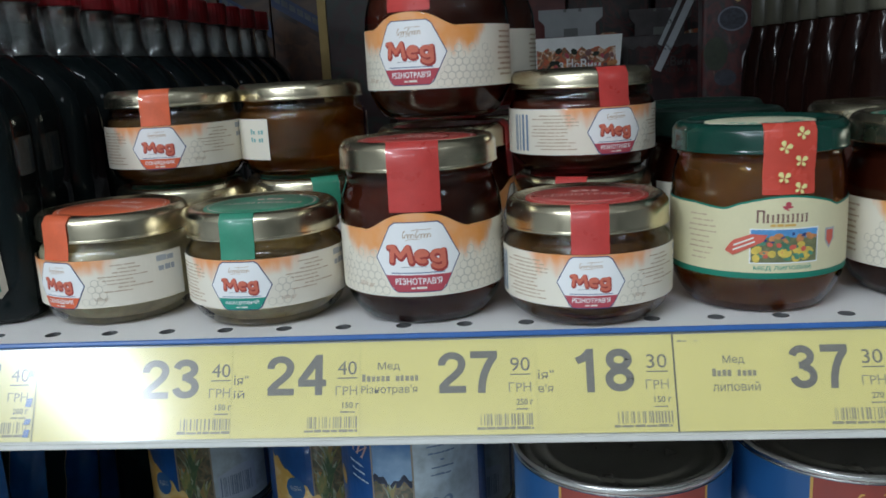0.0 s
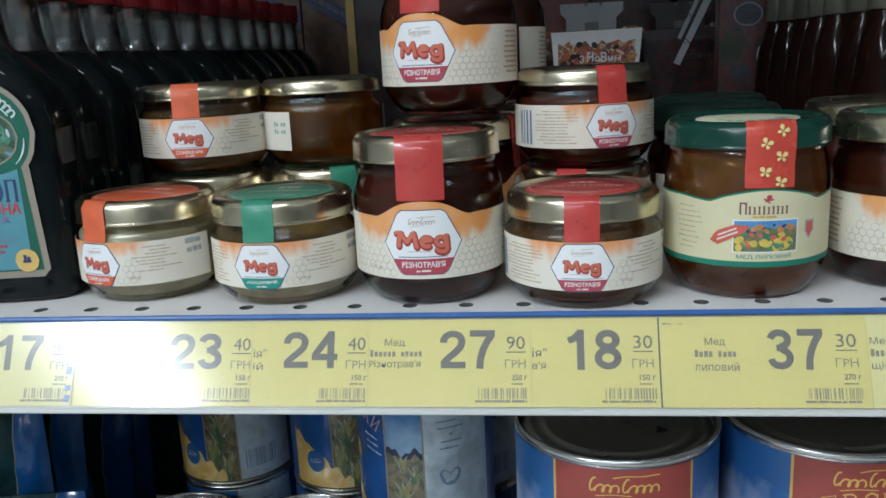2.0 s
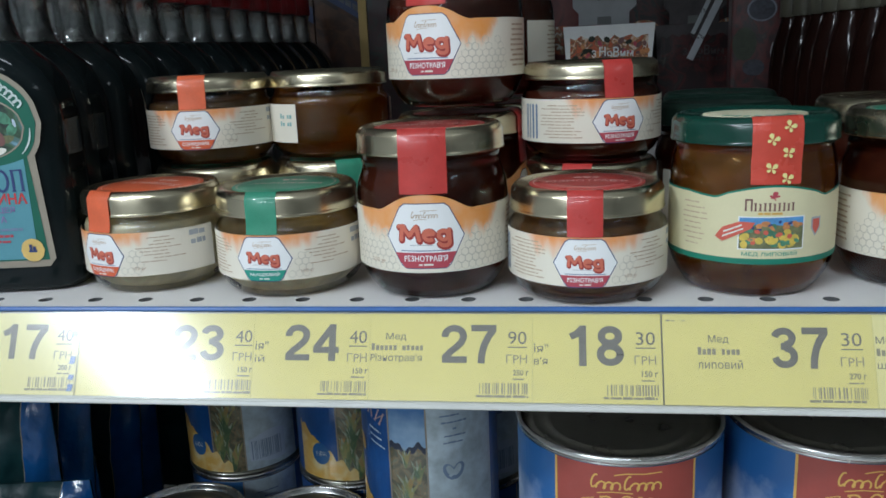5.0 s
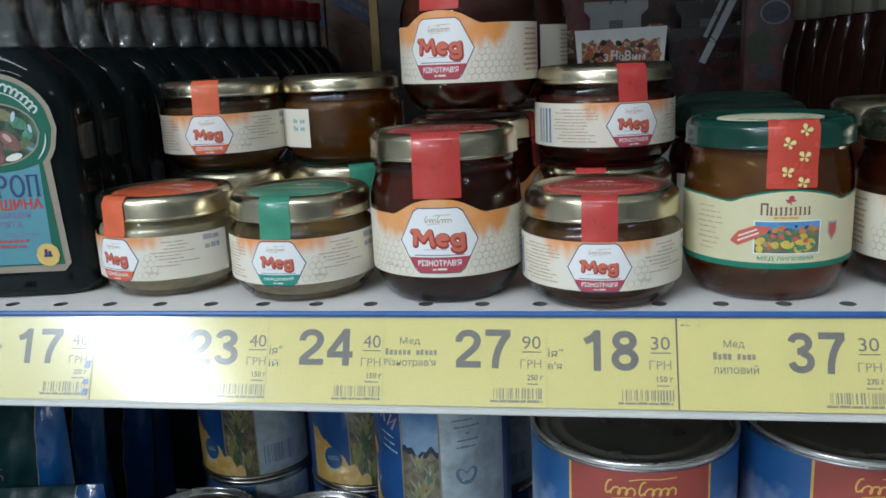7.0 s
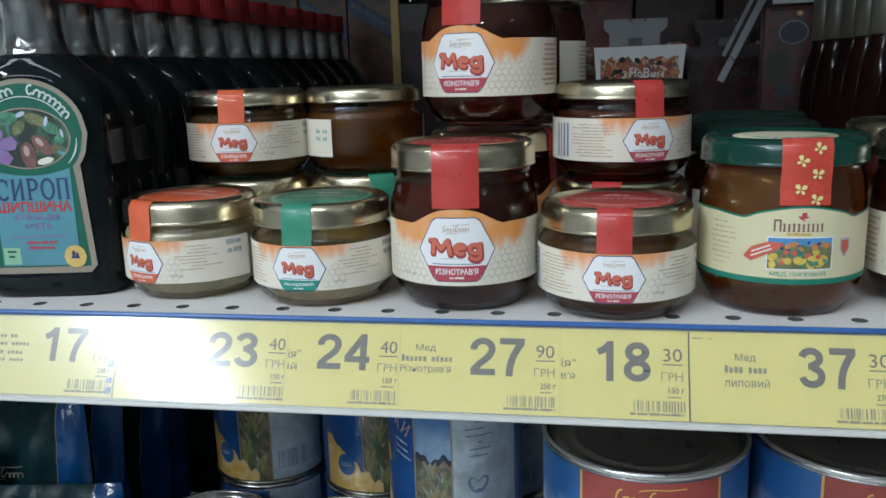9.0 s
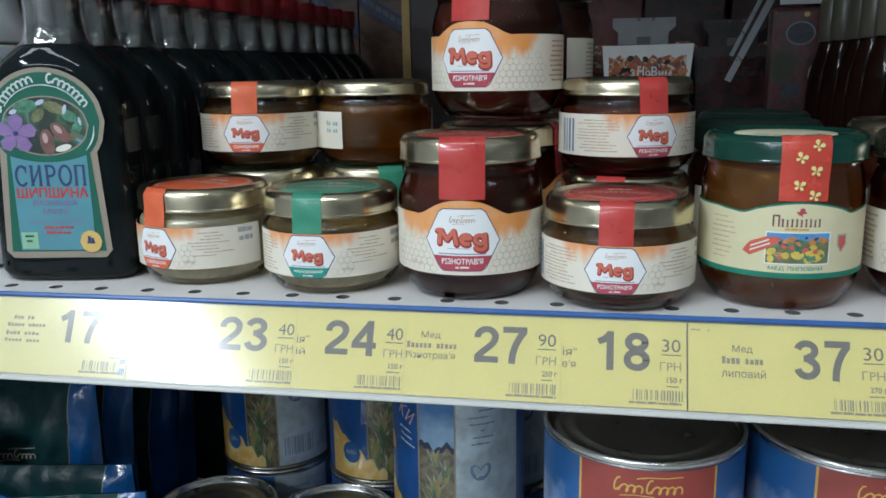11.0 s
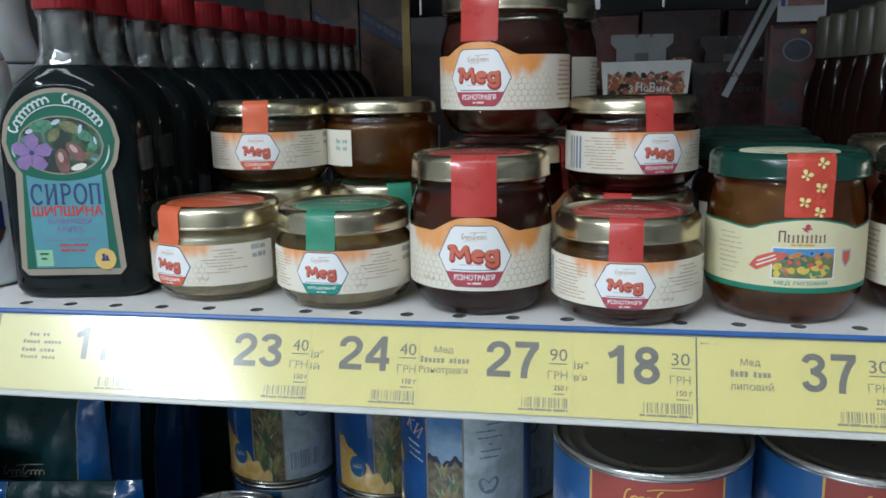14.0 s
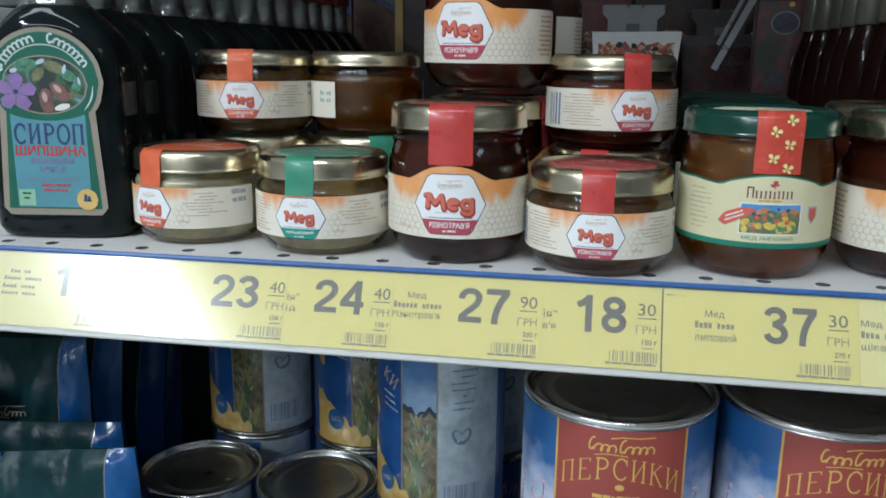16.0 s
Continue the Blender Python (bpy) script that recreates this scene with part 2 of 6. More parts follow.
M = {
    "deck": mat("white_enamel", (0.82, 0.79, 0.765), 0.38, vary=0.05, scale=30, bump=0.00005),
    # hole walls darkened in colour so the holes read as shaded
    "hole": mat("hole_wall_shade", (0.10, 0.10, 0.10), 0.6),
    "blue": mat("blue_plastic", (0.035, 0.125, 0.37), 0.32, vary=0.15, scale=80),
    "rail": mat("rail_plastic", (0.62, 0.62, 0.58), 0.35, vary=0.08),
    "tag": mat("yellow_card", (0.78, 0.692, 0.275), 0.62, vary=0.05, scale=40, bump=0.00003),
    # paler card; on tags 16 and 17 it paints in the rail's glare
    "tagpale": mat("yellow_card_pale", (0.81, 0.74, 0.37), 0.62, vary=0.05, scale=40, bump=0.00003),
    # darker tone for the shading painted along each card's seam
    "tag_edge": mat("card_seam_shade", (0.65, 0.585, 0.25), 0.7, vary=0.2, scale=200),
    "ink": mat("grey_ink", (0.205, 0.195, 0.175), 0.6, vary=0.15, scale=400),
    "inkpale": mat("pale_grey_ink", (0.33, 0.30, 0.22), 0.6, vary=0.15, scale=400),
    "cover": clear_mat("clear_rail_cover", (0.99, 0.99, 0.99), rough=0.15, ior=1.5, gloss=0.95),
    "glass": clear_mat("jar_glass", (0.98, 0.985, 0.98), rough=0.03, ior=1.5, gloss=1.3, wave=0.0016),
    "honey_dark": honey_mat("dark_honey", (0.66, 0.22, 0.11), (0.25, 0.058, 0.030), 0.42),
    "honey_brown": honey_mat("brown_honey", (0.94, 0.72, 0.42), (0.58, 0.34, 0.13), 0.74),
    "honey_lime": honey_mat("linden_honey", (0.97, 0.60, 0.22), (0.74, 0.34, 0.07), 0.62),
    "honey_amber": honey_mat("amber_honey", (0.97, 0.68, 0.28), (0.66, 0.33, 0.08), 0.68),
    "honey_cream": honey_mat("set_honey", (0.95, 0.88, 0.66), (0.97, 0.89, 0.64), 0.05),
    "honey_pale": honey_mat("pale_clear_honey", (0.97, 0.84, 0.54), (0.76, 0.54, 0.22), 0.80),
    "lid": mat("gold_lacquer_tin", (0.66, 0.59, 0.43), 0.25, metal=1.0, vary=0.15, scale=50, rvary=0.07),
    "lid_green": mat("green_lacquer_tin", (0.004, 0.046, 0.032), 0.20, metal=0.0, vary=0.15, scale=50, coat=0.3),
    "lid_dark": mat("dark_lacquer_tin", (0.008, 0.020, 0.015), 0.32, vary=0.2, scale=50, spec=0.25),
    "seal_red": mat("red_paper_seal", (0.53, 0.052, 0.045), 0.3, vary=0.12, scale=120, bump=0.0002, coat=0.35),
    "seal_vermilion": mat("vermilion_paper_seal", (0.60, 0.075, 0.05), 0.26, vary=0.12, scale=120, bump=0.0006, fine=160),
    "seal_orange": mat("orange_paper_seal", (0.72, 0.13, 0.05), 0.5, vary=0.12, scale=120, bump=0.0002, coat=0.35),
    "seal_green": mat("green_paper_seal", (0.04, 0.26, 0.16), 0.36, vary=0.12, scale=120, bump=0.0002, coat=0.35),
    "seal_pale": mat("pale_seal_print", (0.72, 0.45, 0.40), 0.5),
    "flower": mat("pale_yellow_print", (0.82, 0.72, 0.30), 0.5),
    "pale_disc": mat("cream_sticker", (0.74, 0.70, 0.50), 0.5, vary=0.06),
    "label_big": watercolour_mat("large_honey_label", (0.82, 0.76, 0.64), (0.84, 0.31, 0.06), 0.0270, 0.0350, 0.027, wob=0.005),
    "label_small": watercolour_mat("small_honey_label", (0.83, 0.77, 0.65), (0.84, 0.30, 0.08), 0.0215, 0.0300, 0.021, wob=0.004),
    "label_plain": mat("back_label_paper", (0.80, 0.78, 0.70), 0.5, vary=0.05),
    "label_cream": mat("cream_label", (0.72, 0.66, 0.42), 0.45, vary=0.05, scale=90),
    "label_pale": mat("pale_aqua_print", (0.62, 0.72, 0.70), 0.45, vary=0.05),
    "white": mat("white_print", (0.86, 0.86, 0.86), 0.45, vary=0.03),
    "navy": mat("navy_print", (0.035, 0.055, 0.17), 0.5),
    "red": mat("red_print", (0.62, 0.05, 0.05), 0.45, vary=0.1),
    "red_soft": mat("brick_red_print", (0.66, 0.13, 0.09), 0.45, vary=0.12, scale=200),
    "word_face": mat("salmon_red_print", (0.66, 0.17, 0.11), 0.45, vary=0.12, scale=200),
    "word_edge": mat("dark_red_print", (0.36, 0.045, 0.04), 0.45, vary=0.1),
    "green": mat("green_print", (0.012, 0.20, 0.13), 0.45, vary=0.1),
    "green_deep": mat("deep_green_print", (0.008, 0.125, 0.08), 0.45, vary=0.12),
    "teal": mat("teal_print", (0.02, 0.30, 0.22), 0.45, vary=0.1),
    "brown_text": mat("brown_print", (0.52, 0.39, 0.27), 0.5),
    "cell": mat("honeycomb_print", (0.60, 0.56, 0.47), 0.5),
    "rose": mat("rose_print", (0.48, 0.070, 0.095), 0.5),
    "stamp": mat("grey_stamp_print", (0.42, 0.44, 0.46), 0.5),
    "stamp_teal": mat("teal_stamp_print", (0.25, 0.48, 0.46), 0.5),
    "barcode": mat("slate_print", (0.17, 0.24, 0.36), 0.5),
}

def fade_mat(name, low, high, z0, z1):
    """A printed sky that pales towards its foot."""
    m, nt, b = node_mat(name)
    N, L = nt.nodes, nt.links
    tc, sep, no, mr, mix = N.new("ShaderNodeTexCoord"), N.new("ShaderNodeSeparateXYZ"), N.new("ShaderNodeTexNoise"), N.new("ShaderNodeMapRange"), N.new("ShaderNodeMix")
    L.new(tc.outputs["Object"], sep.inputs[0])
    L.new(tc.outputs["Object"], no.inputs["Vector"])
    no.inputs["Scale"].default_value, no.inputs["Detail"].default_value = 60, 4
    k = N.new("ShaderNodeMath")
    k.operation = "MULTIPLY_ADD"
    L.new(no.outputs["Fac"], k.inputs[0])
    k.inputs[1].default_value = 0.05
    L.new(sep.outputs[2], k.inputs[2])
    mr.inputs["From Min"].default_value, mr.inputs["From Max"].default_value = z0 + 0.025, z1 + 0.025
    L.new(k.outputs[0], mr.inputs["Value"])
    mix.data_type = "RGBA"
    mix.inputs["A"].default_value, mix.inputs["B"].default_value = (*low, 1), (*high, 1)
    L.new(mr.outputs[0], mix.inputs["Factor"])
    L.new(mix.outputs["Result"], b.inputs["Base Color"])
    b.inputs["Roughness"].default_value = 0.35
    return m


M.update({
    "tin": mat("bare_tin", (0.62, 0.62, 0.60), 0.25, metal=1.0, vary=0.12, scale=60),
    "tin_dark": mat("tin_lid", (0.33, 0.32, 0.27), 0.3, metal=1.0, vary=0.15, scale=60),
    "can_red": mat("can_red_print", (0.33, 0.056, 0.042), 0.35, vary=0.08, scale=90, coat=0.2),
    "can_blue": mat("can_blue_print", (0.028, 0.125, 0.31), 0.35, vary=0.12, scale=60, coat=0.5),
    "can_dusk": fade_mat("can_sky_print", (0.62, 0.68, 0.80), (0.020, 0.11, 0.31), 0.058, 0.094),
    "blossom": mat("blossom_print", (0.66, 0.42, 0.52), 0.45, vary=0.4, scale=300),
    "twig": mat("twig_print", (0.10, 0.05, 0.06), 0.45, vary=0.3, scale=200),
    "gold": mat("gold_print", (0.66, 0.40, 0.10), 0.4, vary=0.12, scale=200),
    "can_deep": mat("can_deep_blue_print", (0.015, 0.09, 0.30), 0.33, vary=0.25, scale=60, coat=0.7, bump=0.0008, fine=120),
    "can_leaf": picture_mat("can_leaf_print", [(0.0, (0.03, 0.09, 0.05)), (0.42, (0.07, 0.13, 0.06)), (0.55, (0.28, 0.28, 0.10)), (0.66, (0.36, 0.22, 0.08)), (0.8, (0.15, 0.22, 0.12))], 90, 2.0, stretch=(1, 1, 0.5), coat=0.9),
    "can_field": picture_mat("can_plantation_print", [(0.0, (0.03, 0.05, 0.04)), (0.42, (0.10, 0.10, 0.06)), (0.54, (0.24, 0.17, 0.09)), (0.62, (0.15, 0.17, 0.11)), (0.70, (0.36, 0.26, 0.14)), (0.80, (0.18, 0.22, 0.15))], 120, 1.4, coat=0.9),
    "can_yellow": picture_mat("can_slice_print", [(0.0, (0.62, 0.30, 0.05)), (0.40, (0.74, 0.44, 0.10)), (0.55, (0.80, 0.60, 0.26)), (0.7, (0.80, 0.68, 0.42))], 70, 0.6, 0.3, coat=0.9),
    "can_grey": mat("can_silver_print", (0.47, 0.56, 0.61), 0.34, metal=0.2, vary=0.35, scale=55, fine=220, bump=0.0006, coat=0.2),
    "foil": mat("green_foil", (0.008, 0.036, 0.040), 0.30, vary=0.5, scale=40, bump=0.0026, fine=60, spec=0.16),
    "foil_blue": mat("blue_foil", (0.008, 0.080, 0.25), 0.12, vary=0.4, scale=40, bump=0.0042, fine=70, spec=0.6),
    "syrup": mat("dark_syrup_glass", (0.007, 0.011, 0.012), 0.05, vary=0.4, scale=20, spec=0.22, rvary=0.02),
    "neck": thick_glass_mat("bottle_glass", (0.97, 0.99, 0.99)),
    "cap_red": mat("red_screw_cap", (0.23, 0.009, 0.013), 0.35, vary=0.12),
    "tan_border": mat("tan_label_border", (0.32, 0.275, 0.215), 0.5, vary=0.08),
    "panel_blue": mat("light_blue_label", (0.10, 0.30, 0.36), 0.45, vary=0.08, scale=50),
    "olive": picture_mat("leaf_print", [(0.0, (0.010, 0.02, 0.016)), (0.47, (0.02, 0.035, 0.03)), (0.55, (0.05, 0.12, 0.06)), (0.62, (0.10, 0.20, 0.22)), (0.68, (0.22, 0.42, 0.55)), (0.76, (0.03, 0.06, 0.04))], 70, 1.0),
    "violet": mat("violet_print", (0.27, 0.17, 0.38), 0.5, vary=0.25, scale=150),
    "hip": mat("rosehip_print", (0.20, 0.095, 0.085), 0.5, vary=0.4, scale=150),
    "sealgold": mat("gold_seal_print", (0.74, 0.50, 0.16), 0.5),
    "white_plastic": mat("white_bottle_plastic", (0.85, 0.89, 0.91), 0.35, vary=0.05, scale=30, sss=0.35),
    "choc": picture_mat("chocolate_print", [(0.0, (0.05, 0.025, 0.02)), (0.45, (0.09, 0.045, 0.035)), (0.6, (0.22, 0.11, 0.06)), (0.75, (0.5, 0.36, 0.25))], 45, 1.0),
    "dark_box": picture_mat("dark_carton_print", [(0.0, (0.018, 0.010, 0.010)), (0.42, (0.030, 0.014, 0.012)), (0.55, (0.08, 0.030, 0.015)), (0.7, (0.12, 0.05, 0.02)), (0.85, (0.04, 0.035, 0.05))], 30, 0.8),
    "band_blue": mat("steel_blue_print", (0.045, 0.065, 0.15), 0.45, vary=0.3),
    "carton_gold": mat("gold_carton_edge", (0.42, 0.29, 0.11), 0.4, metal=0.4),
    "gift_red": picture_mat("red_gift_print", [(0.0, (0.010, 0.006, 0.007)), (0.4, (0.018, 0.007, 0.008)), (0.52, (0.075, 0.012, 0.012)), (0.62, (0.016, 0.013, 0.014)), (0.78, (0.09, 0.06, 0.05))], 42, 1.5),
    "gift_fruit": picture_mat("ornament_print", [(0.0, (0.30, 0.03, 0.02)), (0.40, (0.60, 0.12, 0.04)), (0.50, (0.16, 0.09, 0.05)), (0.58, (0.62, 0.30, 0.14)), (0.68, (0.80, 0.74, 0.66))], 150, 1.0),
    "card_white": mat("white_card", (0.86, 0.86, 0.84), 0.55, vary=0.1, scale=50),
    "strut": mat("frosted_plastic", (0.60, 0.64, 0.67), 0.3, trans=0.5),
    "red_bottle": mat("dark_red_bottle", (0.011, 0.004, 0.003), 0.10, vary=0.6, scale=30, spec=0.13),
    "pack_red": picture_mat("dark_red_pack_print", [(0.0, (0.015, 0.006, 0.007)), (0.45, (0.035, 0.008, 0.009)), (0.6, (0.016, 0.020, 0.016)), (0.75, (0.05, 0.014, 0.014))], 50, 1.2),
    "tan_cap": mat("tan_cap", (0.070, 0.066, 0.047), 0.4, vary=0.15),
    "paint_wall": mat("painted_wall", (0.42, 0.43, 0.43), 0.7, vary=0.05, scale=3, fine=80),
    "ceiling": mat("ceiling_board", (0.70, 0.70, 0.68), 0.8, vary=0.05, scale=4, fine=60),
    "floor": mat("grey_floor_tile", (0.62, 0.62, 0.60), 0.35, vary=0.15, scale=5, fine=90),
    "steel_dark": mat("dark_shelf_steel", (0.17, 0.175, 0.17), 0.5, vary=0.1, scale=8),
    "panel_back": mat("dark_back_panel", (0.06, 0.062, 0.062), 0.6, vary=0.1, scale=8),
    "orchard": mat("orchard_ground_print", (0.17, 0.18, 0.09), 0.45, vary=0.6, scale=260),
    "orchard_leaf": mat("orchard_leaf_print", (0.08, 0.24, 0.15), 0.45, vary=0.6, scale=300),
    "orchard_roof": mat("orchard_roof_print", (0.62, 0.26, 0.10), 0.45, vary=0.4, scale=300),
    "orchard_fruit": mat("orchard_fruit_print", (0.68, 0.50, 0.10), 0.45, vary=0.3, scale=300),
    "carton_top": mat("pale_gold_carton_print", (0.50, 0.40, 0.14), 0.4, vary=0.2),
    "print_pale": mat("pale_blue_print", (0.50, 0.58, 0.68), 0.45, vary=0.15),
    # white card with shade put into its colour: castle, pack header, white patch
    "card_shaded": mat("shaded_white_card", (0.36, 0.37, 0.38), 0.55, vary=0.15, scale=50),
    "olive_dark": mat("fir_green_print", (0.025, 0.032, 0.018), 0.5, vary=0.4, scale=200),
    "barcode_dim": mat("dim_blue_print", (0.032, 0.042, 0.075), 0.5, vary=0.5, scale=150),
    # slate ink darkened: the dimness of the shelf's back is in the colour
    "slate_dim": mat("shaded_slate_print", (0.028, 0.030, 0.042), 0.5, vary=0.7, scale=260),
    "rose_pale": mat("pale_rose_print", (0.52, 0.36, 0.33), 0.5, vary=0.2),
    "carton_brown": picture_mat("brown_carton_print", [(0.0, (0.035, 0.016, 0.010)), (0.45, (0.07, 0.030, 0.016)), (0.6, (0.13, 0.055, 0.026)), (0.8, (0.06, 0.020, 0.014))], 40, 1.0),
    # stamp grey darkened the same way, shade painted in for medallion and cartons
    "stamp_dim": mat("shaded_grey_print", (0.13, 0.14, 0.17), 0.5, vary=0.4, scale=90),
    "deep_blue": mat("deep_blue_band", (0.018, 0.035, 0.16), 0.4, vary=0.15),
    "cream_print": picture_mat("cream_pour_print", [(0.0, (0.16, 0.09, 0.06)), (0.40, (0.40, 0.30, 0.24)), (0.52, (0.62, 0.55, 0.50)), (0.75, (0.70, 0.66, 0.62))], 60, 1.2),
    "bag_red": picture_mat("red_bag_print", [(0.0, (0.03, 0.008, 0.008)), (0.42, (0.16, 0.018, 0.018)), (0.56, (0.22, 0.03, 0.025)), (0.66, (0.03, 0.015, 0.015)), (0.8, (0.14, 0.10, 0.08))], 28, 1.0),
    "can_fruit": picture_mat("can_fruit_print", [(0.0, (0.22, 0.09, 0.03)), (0.45, (0.42, 0.20, 0.06)), (0.6, (0.55, 0.33, 0.12)), (0.75, (0.25, 0.22, 0.10))], 300, 0.5),
    "can_sky_fade": fade_mat("can_tropic_sky_print", (0.30, 0.46, 0.64), (0.035, 0.16, 0.40), 0.074, 0.098),
    "can_blade": mat("can_leaf_green", (0.30, 0.34, 0.25), 0.4, vary=0.6, scale=220, coat=0.3),
    # gift card with the shade of the shelf's back put into its colour
    "gift_shaded": mat("shaded_gift_card", (0.075, 0.064, 0.067), 0.5, vary=0.5, scale=60),
    "lamp_case": mat("white_lamp_housing", (0.75, 0.75, 0.75), 0.5),
})


# ---------------------------------------------------------------- mesh helpers
def mesh_of(name, verts, faces, material=None, uvs=None, smooth=False):
    me = bpy.data.meshes.new(name)
    me.from_pydata([tuple(v) for v in verts], [], faces)
    if uvs is not None:
        lay = me.uv_layers.new(name="UVMap")
        for lp in me.loops:
            lay.data[lp.index].uv = uvs[lp.vertex_index]
    if smooth:
        me.polygons.foreach_set("use_smooth", [True] * len(me.polygons))
    if material:
        me.materials.append(material)
    me.update()
    return me


FINE_PRINT = {"sky_patch", "honeycomb", "brand_mark", "date_stamp", "small_print", "barcode", "barcode_figures", "faint_print", "seal_print", "seal_mark", "foot_print", "flower_print", "sub_print", "leaf_print", "hip_print", "band_print", "header_print", "ribbon_print", "twig_print", "ripe_print", "hip_gleam", "garland_print", "ornament_print", "serifs", "picture_patch", "blossom_print", "blue_printing", "price_print"}


def part(name, me, parent, label="", at=None):
    ob = new(name, me)
    ob.parent = parent
    if at is not None:
        ob.matrix_basis = at
    if label:
        ob["label"] = label
    if name in FINE_PRINT:
        ob["kind"] = "stuff"
    return ob


def thing(name, m, label, category, group="", kind=""):
    ob = new(name)
    ob.empty_display_size = 0.01
    ob.matrix_basis = m
    return tagged(ob, label, category, group, kind)


def solid(name, me, m, label="", category="", group="", kind=""):
    ob = new(name, me)
    ob.matrix_basis = m
    return tagged(ob, label, category, group, kind)


def revolve(profile, seg=48, material=None, smooth=True, caps=True):
    """A turned body from (radius, height) pairs, bottom to top."""
    v, f = [], []
    for r, z in profile:
        for i in range(seg):
            a = 2 * math.pi * i / seg
            v.append((r * math.sin(a), -r * math.cos(a), z))
    for k in range(len(profile) - 1):
        for i in range(seg):
            j = (i + 1) % seg
            f.append((k * seg + i, k * seg + j, (k + 1) * seg + j, (k + 1) * seg + i))
    if caps:
        f.append(tuple(range(seg - 1, -1, -1)))
        f.append(tuple(range((len(profile) - 1) * seg, len(profile) * seg)))
    me = mesh_of("turned", v, f, material, smooth=smooth)
    return me


def box_mesh(sx, sy, sz, material, bevel=0.0, centre=(0, 0, 0)):
    bm = bmesh.new()
    bmesh.ops.create_cube(bm, size=1.0)
    bmesh.ops.scale(bm, vec=(sx, sy, sz), verts=bm.verts)
    if bevel:
        bmesh.ops.bevel(bm, geom=bm.edges[:], offset=bevel, segments=2, affect="EDGES", profile=0.5)
    bmesh.ops.translate(bm, vec=centre, verts=bm.verts)
    me = bpy.data.meshes.new("box")
    bm.to_mesh(me)
    bm.free()
    me.materials.append(material)
    return me


def loft(rings, material, smooth=True, cap=True):
    """Closed rings of equal count, bottom to top."""
    n = len(rings[0])
    v = [p for ring in rings for p in ring]
    f = [(k * n + i, k * n + (i + 1) % n, (k + 1) * n + (i + 1) % n, (k + 1) * n + i) for k in range(len(rings) - 1) for i in range(n)]
    if cap:
        f += [tuple(range(n - 1, -1, -1)), tuple(range((len(rings) - 1) * n, len(rings) * n))]
    return mesh_of("loft", v, f, material, smooth=smooth)


def oval(a, b, z, n=40, power=2.0):
    ring = []
    for i in range(n):
        t = 2 * math.pi * i / n
        c, s = math.sin(t), -math.cos(t)
        ring.append((a * math.copysign(abs(c) ** (2 / power), c), b * math.copysign(abs(s) ** (2 / power), s), z))
    return ring


class Flat:
    """A plane sheet: (u, v) to the right and up, facing -y."""
    def at(self, u, v, off):
        return (u, -off, v)


class Top:
    """The upper face of a lid at height z; u to the right, v away from the customer."""
    def __init__(self, z):
        self.z = z

    def at(self, u, v, off):
        return (u, v, self.z + off)


class Round:
    """A sheet wrapped round an upright body of radius r; u runs along it from the side that faces -y."""
    def __init__(self, r):
        self.r = r

    def at(self, u, v, off):
        a, q = u / self.r, self.r + off
        return (q * math.sin(a), -q * math.cos(a), v)


def columns(sheet, lo, hi, u0, u1, off, material, n=12, rows=1):
    """Ink or paper between the curves lo(u) and hi(u)."""
    v, f, uv = [], [], []
    for i in range(n + 1):
        u = u0 + (u1 - u0) * i / n
        a, b = lo(u), hi(u)
        for k in range(rows + 1):
            w = a + (b - a) * k / rows
            v.append(sheet.at(u, w, off))
            uv.append((u, w))
    q = rows + 1
    f = [(i * q + k, (i + 1) * q + k, (i + 1) * q + k + 1, i * q + k + 1) for i in range(n) for k in range(rows)]
    return mesh_of("print", v, f, material, uv)


def poly(sheet, pts, off, material, n=12):
    """A convex patch with corners pts."""
    us = [p[0] for p in pts]
    u0, u1 = min(us), max(us)
    e = 1e-7

    def cut(u, pick):
        u = min(max(u, u0 + e), u1 - e)
        hits = []
        for (a, b), (c, d) in zip(pts, pts[1:] + pts[:1]):
            if abs(a - c) > 1e-12 and min(a, c) <= u <= max(a, c):
                hits.append(b + (d - b) * (u - a) / (c - a))
        return pick(hits)
    return columns(sheet, lambda u: cut(u, min), lambda u: cut(u, max), u0, u1, off, material, n)


def disc_pts(cu, cv, ru, rv, n=24, lean=0.0):
    out = []
    for i in range(n):
        a = 2 * math.pi * i / n
        x, y = ru * math.cos(a), rv * math.sin(a)
        out.append((cu + x * math.cos(lean) - y * math.sin(lean), cv + x * math.sin(lean) + y * math.cos(lean)))
    return out


def many(sheet, patches, off, material):
    """Several small patches of one ink as one mesh."""
    v, f = [], []
    for pts in patches:
        b = len(v)
        v += [sheet.at(x, y, off) for x, y in pts]
        f.append(tuple(range(b, b + len(pts))))
    return mesh_of("print", v, f, material)


def bar(u, v, w, h, lean=0.0):
    return [(u, v), (u + w, v), (u + w + lean, v + h), (u + lean, v + h)]


def lines(u, v, w, n, step, h, rnd, indent=0.15):
    """Lines of small print that cannot be read, as plain bars."""
    out = []
    for i in range(n):
        a = u + w * indent * rnd.random()
        end = u + w * (1 - indent * rnd.random())
        while a < end - 0.0006:
            k = min(rnd.uniform(0.0014, 0.0058), end - a)
            out.append(bar(a, v - i * step, k, h * rnd.uniform(0.8, 1.1)))
            a += k + rnd.uniform(0.0003, 0.0006)
    return out


